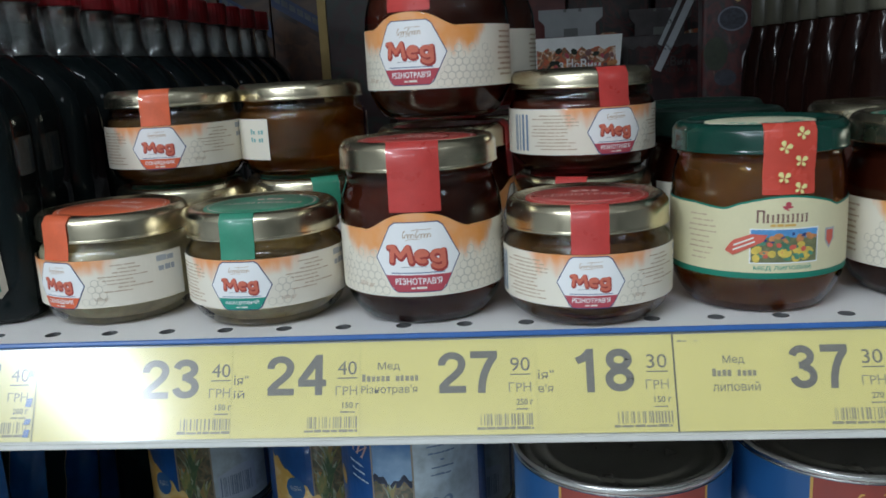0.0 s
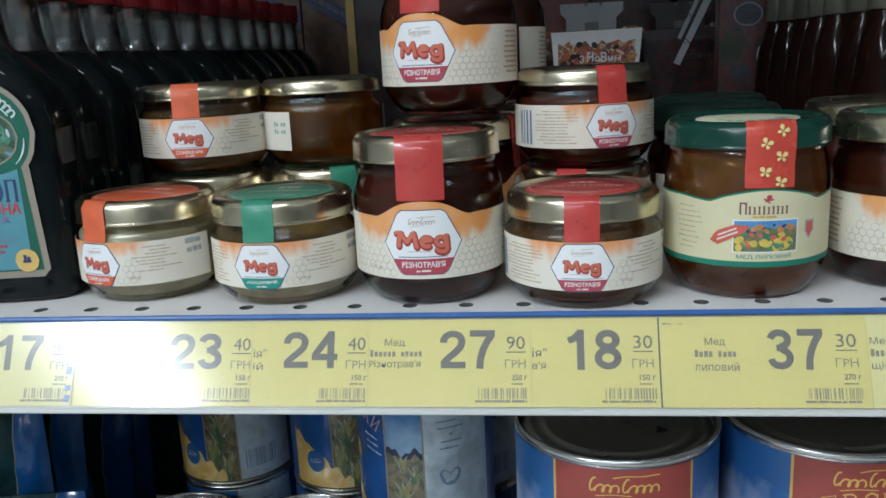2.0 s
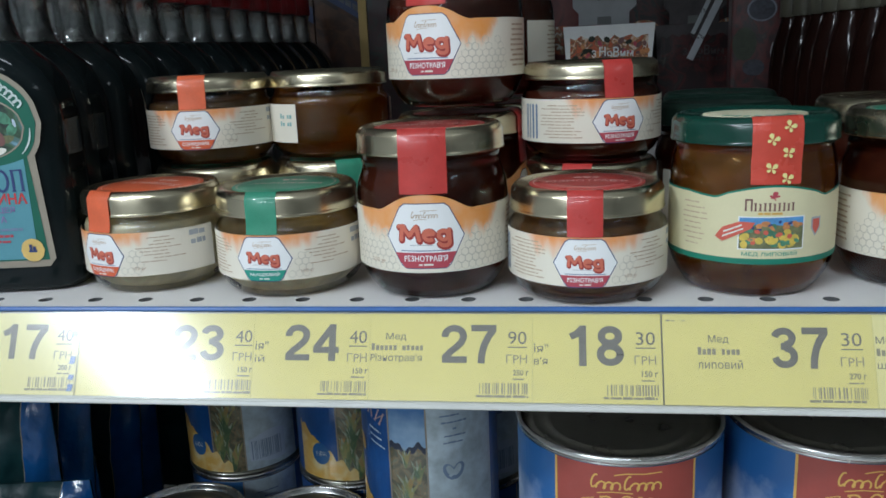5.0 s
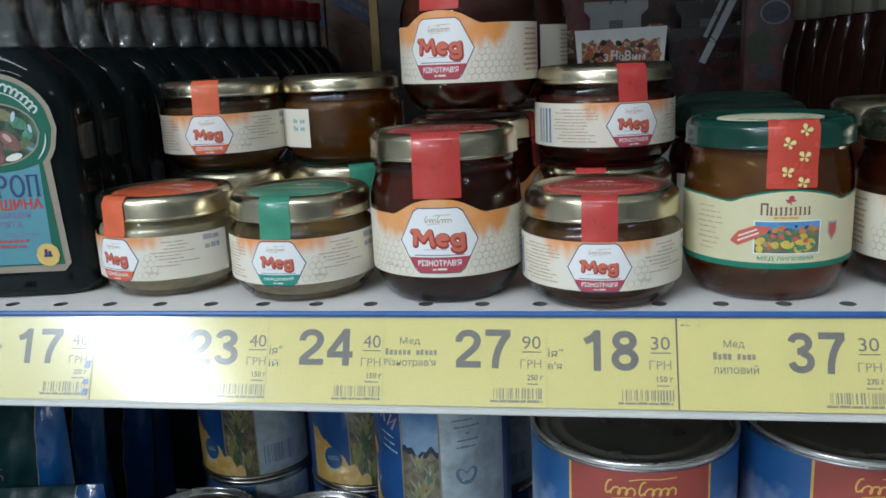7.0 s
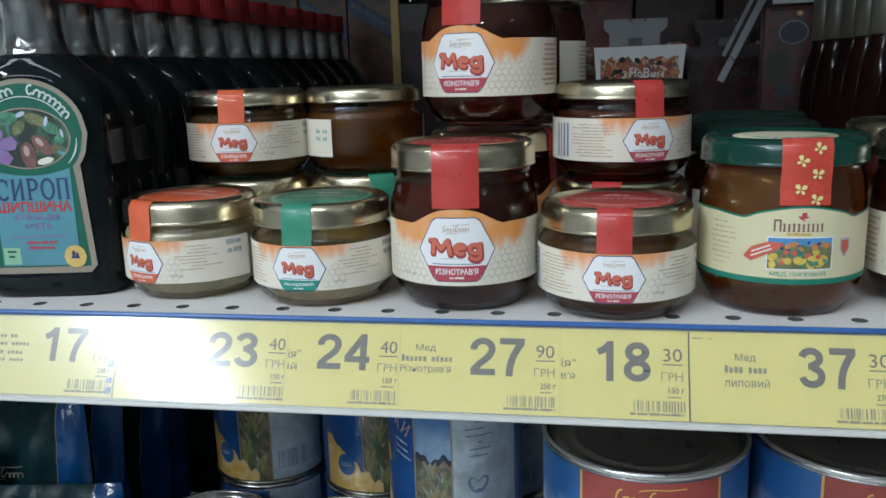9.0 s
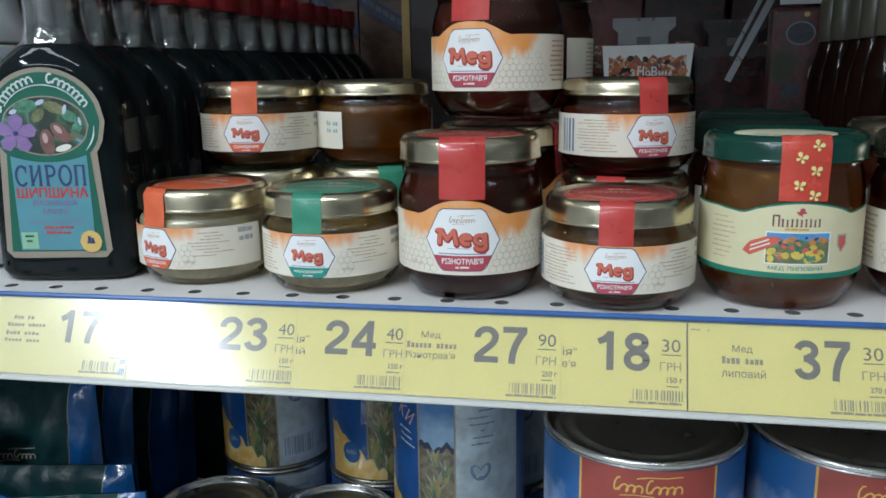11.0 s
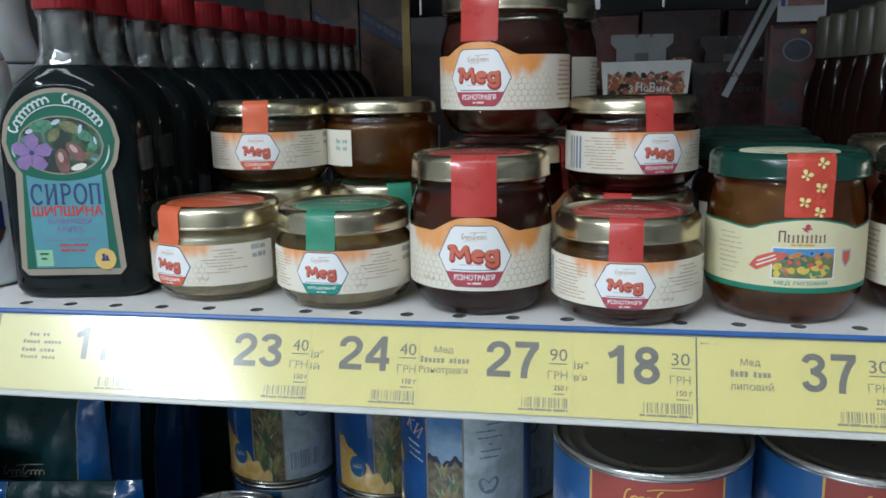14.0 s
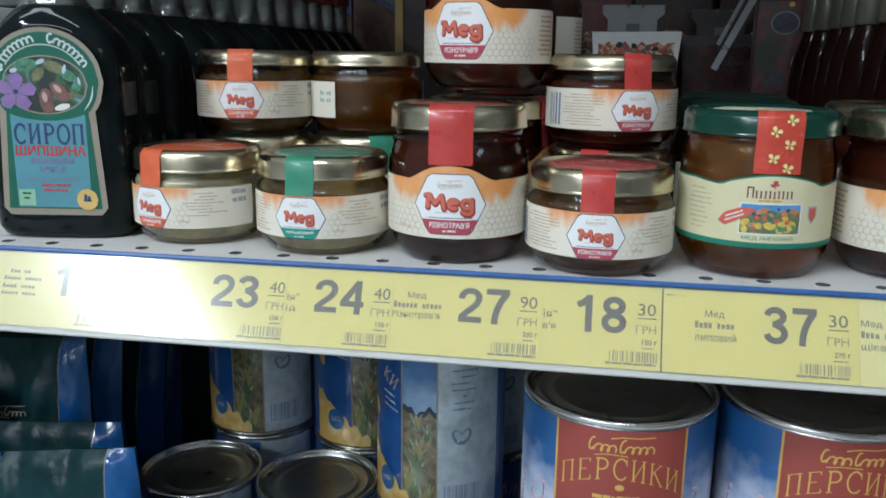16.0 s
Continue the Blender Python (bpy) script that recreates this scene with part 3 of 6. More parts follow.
def barcode(u, v, w, h, rnd, wide=1.0):
    out, a = [], u
    while a < u + w - 0.0004:
        k = min(rnd.choice((0.0003, 0.0004, 0.0007)) * wide, u + w - a)
        out.append(bar(a, v, k, h))
        a += k + rnd.choice((0.0003, 0.0005, 0.0007, 0.0012)) * wide
    return out


def strip(path, half):
    """A stroke of even width along a path, as four-cornered pieces that meet in mitres."""
    n, left, right = len(path), [], []
    for i, (x, y) in enumerate(path):
        (xa, ya), (xb, yb) = path[max(i - 1, 0)], path[min(i + 1, n - 1)]
        ends = []
        for (x0, y0), (x1, y1) in (((xa, ya), (x, y)), ((x, y), (xb, yb))):
            k = math.hypot(x1 - x0, y1 - y0)
            if k > 1e-12:
                ends.append((-(y1 - y0) / k, (x1 - x0) / k))
        nx, ny = sum(e[0] for e in ends), sum(e[1] for e in ends)
        k = math.hypot(nx, ny) or 1.0
        nx, ny = nx / k, ny / k
        grow = half / max(0.45, nx * ends[0][0] + ny * ends[0][1])
        left.append((x + nx * grow, y + ny * grow))
        right.append((x - nx * grow, y - ny * grow))
    return [[right[i], right[i + 1], left[i + 1], left[i]] for i in range(n - 1)]


def bow(cx, cy, rx, ry, a0, a1, n=12):
    """Points of an arc from a0 to a1 degrees."""
    return [(cx + rx * math.cos(math.radians(a0 + (a1 - a0) * i / n)), cy + ry * math.sin(math.radians(a0 + (a1 - a0) * i / n))) for i in range(n + 1)]


def script_bars(u, v, w, h, n=9):
    """A brand's handwriting that is not spelled out: two running waves, each after a tall loop, between two swashes."""
    out = []
    step, x = w / n, u
    for count in ((n - 1) // 2, n - (n - 1) // 2):
        loop = bow(x + step * 0.55, v + h * 0.52, step * 0.36, h * 0.46, 60, 320, 12)
        wave = []
        for i in range(10 * (count - 1) + 1):
            t = i / 10
            wave.append((x + step * (1.05 + t * 0.92) - step * 0.30 * math.sin(2 * math.pi * t), v + h * (0.29 - 0.25 * math.cos(2 * math.pi * t))))
        for path in (loop, wave):
            out += strip([(a + (b - v) * 0.22, b) for a, b in path], h * 0.058)
        x += step * (count + 0.15)
    out += strip([(u + w * 0.36, v + h * 1.02), (u + w * 0.52, v + h * 1.16), (u + w * 0.78, v + h * 1.14), (u + w * 1.02, v + h * 1.20)], h * 0.040)
    out += strip([(u + w * 0.12, v - h * 0.30), (u + w * 0.34, v - h * 0.14), (u + w * 0.62, v - h * 0.20)], h * 0.035)
    return out


def glyph_bars(u, v, w, h, n, half=0.09):
    """A mark that is not spelled out: an arch and a row of plain posts with feet."""
    out = []
    step = w / n
    out += strip([(u, v), (u, v + h), (u + step * 1.2, v + h), (u + step * 1.2, v)], h * half)
    for i in range(2, n):
        x, k = u + step * i, h * (0.72 if i % 3 else 0.66)
        out += strip([(x, v), (x, v + k)], h * half)
        out.append(bar(x - step * 0.34, v, step * 0.62, h * half * 1.1))
        out.append(bar(x - step * 0.30, v + k - h * half, step * 0.54, h * half * 1.1))
    return out


def word_bars(u, v, w, h, rnd):
    """Small writing that is not spelled out: a row of short plain bars with a gap between two words."""
    n = max(4, round(w / 0.0019))
    step = w / n
    return [bar(u + step * i, v, step * rnd.uniform(0.62, 0.80), h * (1.25 if i == 0 else rnd.uniform(0.85, 1.05))) for i in range(n) if i != n // 2]


TEXTS = {}


def letters(body, bold=0.0, shear=0.0):
    """Flat letters scaled to the unit box, as (vertices, faces)."""
    key = (body, bold, shear)
    if key not in TEXTS:
        c = bpy.data.curves.new("letters", "FONT")
        c.body, c.size, c.offset, c.shear, c.resolution_u = body.replace("Р", "P"), 20.0, bold * 20, shear, 3
        ob = new("letters", c)
        me = bpy.data.meshes.new_from_object(ob.evaluated_get(bpy.context.evaluated_depsgraph_get()))
        co = np.array([v.co[:2] for v in me.vertices])
        lo, hi = co.min(0), co.max(0)
        TEXTS[key] = ((co - lo) / (hi - lo), [tuple(p.vertices) for p in me.polygons], (hi - lo)[0] / (hi - lo)[1])
        bpy.data.objects.remove(ob)
        bpy.data.curves.remove(c)
        bpy.data.meshes.remove(me)
    return TEXTS[key]


def text(sheet, body, u0, v0, u1, v1, off, material, bold=0.0, shear=0.0, arch=0.0, tilt=0.0):
    """Letters that fill the box from (u0, v0) to (u1, v1)."""
    co, faces, _ = letters(body, bold, shear)
    um = (u0 + u1) / 2
    v = []
    for a, b in co:
        u, w = u0 + a * (u1 - u0), v0 + b * (v1 - v0)
        v.append(sheet.at(u, w - arch * (u - um) ** 2 + tilt * (u - um), off))
    return mesh_of("letters", v, faces, material)


SERIF = {
    "П": [[(0.20, 0), (0.20, 1)], [(0.80, 0), (0.80, 1)], [(0.08, 1), (0.92, 1)], [(0.06, 0), (0.34, 0)], [(0.66, 0), (0.94, 0)]],
    "Е": [[(0.25, 0), (0.25, 1)], [(0.12, 1), (0.84, 1), (0.84, 0.84)], [(0.12, 0), (0.88, 0), (0.88, 0.18)], [(0.25, 0.52), (0.64, 0.52)]],
    "Р": [[(0.25, 0), (0.25, 1)], [(0.12, 1), (0.48, 1)] + bow(0.50, 0.74, 0.32, 0.26, 90, -90, 8) + [(0.25, 0.48)], [(0.10, 0), (0.42, 0)]],
    "С": [bow(0.54, 0.50, 0.42, 0.50, 42, 318, 16), [(0.86, 0.66), (0.86, 0.98)]],
    "И": [[(0.20, 0), (0.20, 1)], [(0.80, 0), (0.80, 1)], [(0.20, 0.04), (0.80, 0.96)], [(0.06, 1), (0.34, 1)], [(0.66, 1), (0.94, 1)], [(0.06, 0), (0.34, 0)], [(0.66, 0), (0.94, 0)]],
    "К": [[(0.22, 0), (0.22, 1)], [(0.22, 0.48), (0.76, 0.98)], [(0.38, 0.60), (0.84, 0.02)], [(0.08, 1), (0.36, 1)], [(0.08, 0), (0.36, 0)], [(0.66, 1), (0.92, 1)], [(0.72, 0), (0.98, 0)]],
    "О": [bow(0.50, 0.50, 0.42, 0.50, 0, 360, 20)],
}


def serif_word(sheet, body, u0, v0, u1, v1, off, material, half, arch=0.0, turn=0.0):
    """Capitals with feet; stems heavier than the thin strokes. turn: degrees by which the line slopes."""
    um, vm, step = (u0 + u1) / 2, (v0 + v1) / 2, (u1 - u0) / len(body)
    c, q = math.cos(math.radians(turn)), math.sin(math.radians(turn))
    v, f = [], []
    for i, ch in enumerate(body):
        for k, path in enumerate(SERIF[ch]):
            pts = [(u0 + step * (i + 0.04 + 0.92 * x), v0 + (v1 - v0) * y) for x, y in path]
            stem = len(path) > 4 or (len(path) == 2 and abs(path[0][0] - path[1][0]) < 0.02 and abs(path[0][1] - path[1][1]) > 0.5) or (ch == "К" and k == 2)
            for quad in strip(pts, half if stem else half * 0.55):
                b = len(v)
                for x, y in quad:
                    y -= arch * (x - um) ** 2
                    v.append(sheet.at(um + (x - um) * c - (y - vm) * q, vm + (x - um) * q + (y - vm) * c, off + 0.00001 * k))
                f.append((b, b + 1, b + 2, b + 3))
    return mesh_of("letters", v, f, material)


def hexagon(cu, cv, w, h, k=0.5):
    """Corners left and right; flat top and bottom of k of the width."""
    return [(cu - w, cv), (cu - w * k, cv - h), (cu + w * k, cv - h), (cu + w, cv), (cu + w * k, cv + h), (cu - w * k, cv + h)]


def comb(sheet, spots, size, t, off, material):
    """Outlines of honeycomb cells."""
    v, f = [], []
    for cu, cv in spots:
        b = len(v)
        for i in range(6):
            a = math.radians(60 * i + 30)
            for r in (size - t / 2, size + t / 2):
                v.append(sheet.at(cu + r * math.cos(a), cv + r * math.sin(a), off))
        f += [(b + 2 * i, b + 2 * i + 1, b + (2 * i + 3) % 12, b + (2 * i + 2) % 12) for i in range(6)]
    return mesh_of("print", v, f, material)


# ---------------------------------------------------------------- the shop round the shelves
def slab(name, x0, x1, y0, y1, z0, z1, material, label, category):
    me = box_mesh(x1 - x0, y1 - y0, z1 - z0, material)
    return solid(name, me, pose((x0 + x1) / 2, (y0 + y1) / 2, (z0 + z1) / 2), label, category, kind="structure")


slab("floor", -5, 5, -5.2, 2.2, -0.1, 0.0, M["floor"], "grey tiled shop floor", "floor")
slab("ceiling", -5, 5, -5.2, 2.2, 3.0, 3.1, M["ceiling"], "white ceiling of the shop", "ceiling")
slab("wall_south", -5, 5, -5.3, -5.2, 0, 3.0, M["paint_wall"], "plain pale shop wall", "wall")
slab("wall_north", -5, 5, 2.2, 2.3, 0, 3.0, M["paint_wall"], "plain pale shop wall", "wall")
slab("wall_west", -5.1, -5, -5.3, 2.3, 0, 3.0, M["paint_wall"], "plain pale shop wall", "wall")
slab("wall_east", 5, 5.1, -5.3, 2.3, 0, 3.0, M["paint_wall"], "plain pale shop wall", "wall")
for lx, ly, lsx, lsy, lw in LAMPS:
    lamp = thing("ceiling_lamp", pose(lx, ly, 2.94), "unseen white lamp housing added under the ceiling", "lamp", "ceiling lamps")
    part("housing", box_mesh(lsx + 0.08, lsy + 0.08, 0.055, M["lamp_case"], 0.008, (0, 0, 0.0325)), lamp)

# ---------------------------------------------------------------- shelves
DECK, LOW = 1.2, 0.892
FRONT, BACK = 0.3255, 1.02
X0, X1 = -1.2, 1.2
PITCH, HOLE_Y, HOLE_R = 0.025, 0.337, 0.0033


def deck_mesh():
    """Steel deck: a pierced strip along the front edge, then a plain sheet, with a folded front."""
    v, f = [], []
    y0, y1, t = FRONT, HOLE_Y + (HOLE_Y - FRONT), 0.0012
    n = 16
    k0, k1 = -21, 13
    for k in range(k0, k1):
        cx = k * PITCH
        b = len(v)
        for i in range(n):
            a = 2 * math.pi * i / n
            c, s = math.cos(a), math.sin(a)
            q = max(abs(c), abs(s))
            v.append((cx + c / q * PITCH / 2, HOLE_Y + s / q * (y1 - y0) / 2, 0))
            v.append((cx + c * HOLE_R, HOLE_Y + s * HOLE_R, 0))
            v.append((cx + c * HOLE_R, HOLE_Y + s * HOLE_R, -0.004))
        for i in range(n):
            j = (i + 1) % n
            f.append((b + 3 * i, b + 3 * j, b + 3 * j + 1, b + 3 * i + 1))
            f.append((b + 3 * i + 1, b + 3 * j + 1, b + 3 * j + 2, b + 3 * i + 2))
    xa, xb = (k0 - 0.5) * PITCH, (k1 - 0.5) * PITCH

    def quad(*p):
        b = len(v)
        v.extend(p)
        f.append((b, b + 1, b + 2, b + 3))
    quad((X0, y0, 0), (xa, y0, 0), (xa, y1, 0), (X0, y1, 0))
    quad((xb, y0, 0), (X1, y0, 0), (X1, y1, 0), (xb, y1, 0))
    quad((X0, y1, 0), (X1, y1, 0), (X1, BACK, 0), (X0, BACK, 0))
    quad((X0, y0, -0.03), (X1, y0, -0.03), (X1, y0, 0), (X0, y0, 0))
    me = mesh_of("deck", v, f, M["deck"])
    me.materials.append(M["hole"])
    for p in me.polygons:
        if all(me.vertices[i].co.z <= 0 for i in p.vertices) and any(abs(me.vertices[i].co.z + 0.004) < 1e-6 for i in p.vertices):
            p.material_index = 1
    bm = bmesh.new()
    bm.from_mesh(me)
    bmesh.ops.remove_doubles(bm, verts=bm.verts, dist=1e-5)
    bm.to_mesh(me)
    bm.free()
    return me


shelf = thing("shelf_upper", pose(0, 0, DECK), "white perforated steel shelf deck with folded front edge", "shelf", kind="structure")
part("deck", deck_mesh(), shelf)
part("underside", box_mesh(X1 - X0, BACK - FRONT - 0.004, 0.022, M["deck"], 0, (0, (FRONT + BACK) / 2 + 0.002, -0.019)), shelf, "white enamelled underside of the shelf")
shelf = thing("shelf_lower", pose(0, 0, LOW), "white steel shelf deck under the cans", "shelf", kind="structure")
part("deck", box_mesh(X1 - X0, BACK - 0.31, 0.03, M["deck"], 0, (0, (0.31 + BACK) / 2, -0.015)), shelf)
# unseen deck overhead, its height set to shade the back of the shelf
slab("shade_deck", X0, X1, 0.37, BACK, 1.56, 1.59, M["steel_dark"], "unseen steel shelf deck added above the goods to shade them", "shelf")
back = thing("shelf_back", pose(0, BACK, 0), "dark steel back panel with narrow gaps to the next aisle", "panel", kind="structure")
GAPS = [(-0.222, 0.005), (-0.2045, 0.010), (0.0165, 0.006), (0.094, 0.004), (0.189, 0.004)]
edges = [X0] + [v for c, w in GAPS for v in (c - w / 2, c + w / 2)] + [X1]
part("lower_panel", box_mesh(X1 - X0, 0.02, 1.388, M["panel_back"], 0, (0, 0.01, 0.694)), back)
# runs unseen up to 2.4 m to block light from the rear lamp
part("upper_panel", box_mesh(X1 - X0, 0.02, 0.985, M["panel_back"], 0, (0, 0.01, 1.9075)), back)
for a, b in zip(edges[::2], edges[1::2]):
    part("panel_strip", box_mesh(b - a, 0.02, 0.027, M["panel_back"], 0, ((a + b) / 2, 0.01, 1.4015)), back)
slab("shelf_base", X0, X1, 0.33, BACK, 0, 0.1, M["steel_dark"], "dark steel plinth of the shelving", "plinth")
for sx in (X0 - 0.02, X1):
    slab("shelf_side", sx, sx + 0.02, 0.33, BACK, 0.1, 2.0, M["steel_dark"], "dark steel side panel of the shelving", "panel")

# price rail: a leaning channel on the front edge of the deck
RAIL_TOP, RAIL_FOOT = Vector((0, 0.3250, 1.1985)), Vector((0, 0.3075, 1.1625))
down = (RAIL_FOOT - RAIL_TOP).normalized()
out = Vector((1, 0, 0)).cross(-down)
RAIL = Matrix.Translation(RAIL_TOP) @ Matrix(((1, 0, 0), (0, down.y * -1, out.y), (0, down.z * -1, out.z))).to_4x4()
# local frame of the rail: x along it, y up its slope, z out of it


class Tag:
    """A sheet in the plane of the rail, (u, v) to the right and up, off towards the customer."""
    def at(self, u, v, off):
        return (u, v, off)


rail = thing("price_rail", RAIL, "clear plastic price rail with a blue top edge along the shelf", "price rail", kind="structure")
part("back_strip", box_mesh(X1 - X0, 0.040, 0.0012, M["rail"], 0, (0, -0.020, -0.0012)), rail)
part("blue_edge", box_mesh(X1 - X0, 0.0022, 0.0030, M["blue"], 0.0006, (0, 0.00065, 0.0006)), rail, "blue plastic edge strip")
part("foot_lip", box_mesh(X1 - X0, 0.0022, 0.0042, M["rail"], 0.0006, (0, -0.0400, 0.0009)), rail, "pale plastic lip")
cover = part("cover", box_mesh(X1 - X0, 0.0375, 0.0002, M["cover"], 0, (0, -0.0195, 0.0016)), rail, "clear plastic cover of the price rail")
cover.visible_shadow = False

T = Tag()
mm = 0.001


FIGURES = {
    "2": [bow(0.315, 0.700, 0.225, 0.205, 188, -18) + [(0.485, 0.535), (0.370, 0.415), (0.215, 0.280), (0.125, 0.175)], [(0.030, 0.093), (0.625, 0.093)], [(0.135, 0.200), (0.085, 0.120)]],
    "3": [bow(0.295, 0.735, 0.205, 0.172, 172, -82), bow(0.305, 0.292, 0.225, 0.202, 84, -172), [(0.225, 0.530), (0.330, 0.530)]],
    "4": [[(0.475, 0.0), (0.475, 1.0)], [(0.010, 0.300), (0.640, 0.300)], [(0.465, 0.930), (0.075, 0.340)]],
    "6": [bow(0.325, 0.305, 0.210, 0.212, -6, 366, 22), bow(0.335, 0.680, 0.215, 0.225, 25, 150) + [(0.110, 0.560), (0.100, 0.400), (0.116, 0.280)]],
    "7": [[(0.020, 0.910), (0.620, 0.910)], [(0.560, 0.880), (0.430, 0.690), (0.335, 0.480), (0.275, 0.240), (0.260, 0.0)]],
    "8": [bow(0.315, 0.735, 0.195, 0.172, -6, 366, 22), bow(0.315, 0.290, 0.222, 0.200, -6, 366, 22)],
    "1": [[(0.400, 0.0), (0.400, 1.0)], [(0.375, 0.900), (0.270, 0.790), (0.120, 0.720)]],
}


def figure_mesh(ch, u, v, w, h, o):
    """A heavy price figure of even strokes; o: its height over the card."""
    v3, f = [], []
    for k, path in enumerate(FIGURES[ch]):
        for quad in strip(path, 0.084):
            b = len(v3)
            v3 += [T.at(u + x * w / 0.64, v + y * h, o + 0.00001 * k) for x, y in quad]
            f.append((b, b + 1, b + 2, b + 3))
    return mesh_of("figure", v3, f, M["ink"])


def price_tag(x0, x1, number, cents, items, weight, label, lift=0.0, pale=False, div=False, num=None, bars=True):
    """A yellow card in the rail; places in millimetres: along the rail and down from its top."""
    tag = solid("price_tag", box_mesh((x1 - x0) * mm, 0.0365, 0.0003, M["tagpale" if pale else "tag"], 0, ((x1 - x0) / 2 * mm, -0.0195, 0)),
                RAIL @ Matrix.Translation((x0 * mm, 0, 0.0002 + lift)), label, "price tag", "price tags in the rail")
    o = 0.00022
    rnd = random.Random(int(x0 * 7) + 3)

    def put(name, body, box, ink="ink", bold=0.0, shear=0.0):
        a, s0, b, s1 = box
        part(name, text(T, body, (a - x0) * mm, -s1 * mm, (b - x0) * mm, -s0 * mm, o, M[ink], bold, shear), tag)
    if number:
        a, s0, b, s1 = num
        w = (b - a) * 0.475
        for i, ch in enumerate(number):
            c0 = a + i * (b - a - w)
            part("price_digit", figure_mesh(ch, (c0 - x0) * mm, -s1 * mm, w * mm, (s1 - s0) * mm, o), tag)
        n1 = num[2]
        if cents:
            put("price_digits", cents, (n1 + 4.6, 8.6, n1 + 12.2, 13.9), bold=0.0)
            part("underline", many(T, [bar((n1 + 4.4 - x0) * mm, -15.4 * mm, 8.0 * mm, 0.45 * mm)], o, M["ink"]), tag)
            put("currency", "ГРН", (n1 + 3.8, 18.2, n1 + 12.4, 21.8), "inkpale")
        if weight:
            put("weight", weight, (n1 + 6.6, 24.5, n1 + 13.0, 26.8), bold=0.015)
        if bars:
            part("faint_print", many(T, lines((n1 + 5.5 - x0) * mm, -28.6 * mm, 7 * mm, 1, 0.001, 0.0006, rnd), o, M["inkpale"]), tag)
            part("barcode", many(T, barcode((n1 - 7.3 - x0) * mm, -34.4 * mm, 20.4 * mm, 4.4 * mm, rnd, 0.9), o, M["inkpale"]), tag)
            part("barcode_figures", many(T, lines((n1 - 9.0 - x0) * mm, -35.9 * mm, 22.0 * mm, 1, 0.001, 0.0010, rnd, 0.02), o, M["inkpale"]), tag)
    for body, box in items:
        if body == "bars":
            a, s0, b, s1 = box
            part("brand_mark", many(T, word_bars((a - x0) * mm, -(s1 - 0.4) * mm, (b - a) * mm, (s1 - s0 - 0.9) * mm, rnd), o, M["inkpale"]), tag)
        else:
            put("lettering", body, box)
    if div:
        part("card_edge", box_mesh(0.0004, 0.0365, 0.0006, M["ink"], 0, (0.0002, -0.0195, 0)), tag, "dark cut edge of the card")
    else:
        part("card_edge", box_mesh(0.0003, 0.0363, 0.0005, M["tag_edge"], 0, (0.00015, -0.0195, 0)), tag)
    return tag


# 16 and 17 take the pale card: a veil of glare as colour
price_tag(-420, -281, "16", "30", [], None, "yellow paper price tag reading 16", num=(-318.7, 7.0, -293.2, 22.4), pale=True)
price_tag(-280, -199.2, "17", "40", [("bars", (-262, 9.6, -251, 12)), ("bars", (-265, 13.2, -244, 15.6)), ("bars", (-265, 17.2, -247, 19.6)), ("bars", (-265, 20.8, -246, 23))],
          "200 г", "yellow paper price tag reading 17.40", num=(-238.5, 6.3, -214.5, 22.0), div=True, pale=True)
price_tag(-198.6, -117.6, "23", "40", [("bars", (-186, 9.4, -176, 12.6)), ("bars", (-190, 14, -170, 17.4)), ("bars", (-190, 18.8, -170, 22))],
          "150 г", "yellow paper price tag reading 23.40", lift=0.00015, num=(-154.6, 6.2, -130.4, 22.0))
price_tag(-117.6, -66.0, "24", "40", [("ія\"", (-116.6, 13.2, -110.8, 17.0)), ("ій", (-116.6, 19.2, -112.2, 22.2))],
          "150 г", "yellow paper price tag reading 24.40", num=(-103.4, 5.8, -79.4, 21.6))
price_tag(-66.0, 2.9, "27", "90", [("Мед", (-58.8, 9.4, -50.1, 12.8)), ("bars", (-65.0, 14.0, -42.2, 17.2)), ("Різнотрав'я", (-65.3, 18.2, -43.3, 22.2))],
          "250 г", "yellow paper price tag reading 27.90", lift=0.00015, num=(-35.2, 5.8, -11.6, 22.0))
price_tag(2.9, 55.0, "18", "30", [("ія\"", (3.6, 13.6, 9.6, 17.2)), ("в'я", (3.6, 19.2, 9.2, 22.2))],
          "150 г", "yellow paper price tag reading 18.30", num=(16.4, 6.0, 40.4, 22.6))
price_tag(55.2, 136.0, "37", "30", [("Мед", (73.4, 9.8, 81.4, 13.3)), ("bars", (69.2, 14.7, 86.0, 18.0)), ("липовий", (69.0, 19.7, 86.4, 23.2)), ("bars", (57.0, 3.2, 65.4, 4.6))],
          "270 г", "yellow paper price tag reading 37.30", lift=0.00015, num=(97.6, 6.4, 119.6, 22.8), div=True)
price_tag(136.0, 300.0, "", "", [("Мед", (137.0, 10.0, 145.5, 13.4)), ("bars", (137.0, 14.8, 152, 18.0)), ("щієвий", (137.0, 19.6, 152, 23.2))], None,
          "yellow paper price tag for another honey", pale=True)
part("blue_printing", many(T, [bar(-202.5 * mm, -y * mm, 2.4 * mm, k * mm, 0.0004) for y, k in ((12, 3.0), (24, 3.4), (31, 2.2), (36, 3.0))], 0.00095, M["blue"]), rail, "blue print on the rail")


# ---------------------------------------------------------------- honey jars
R_JAR = 0.0345
SMALL = [(0.0235, 0.0012), (0.0262, 0.0002), (0.0285, 0.0012), (0.0318, 0.0045), (0.0338, 0.0085), (0.0345, 0.0105), (0.0345, 0.0300), (0.0338, 0.0322), (0.0322, 0.0342), (0.0312, 0.0354), (0.0312, 0.0400)]
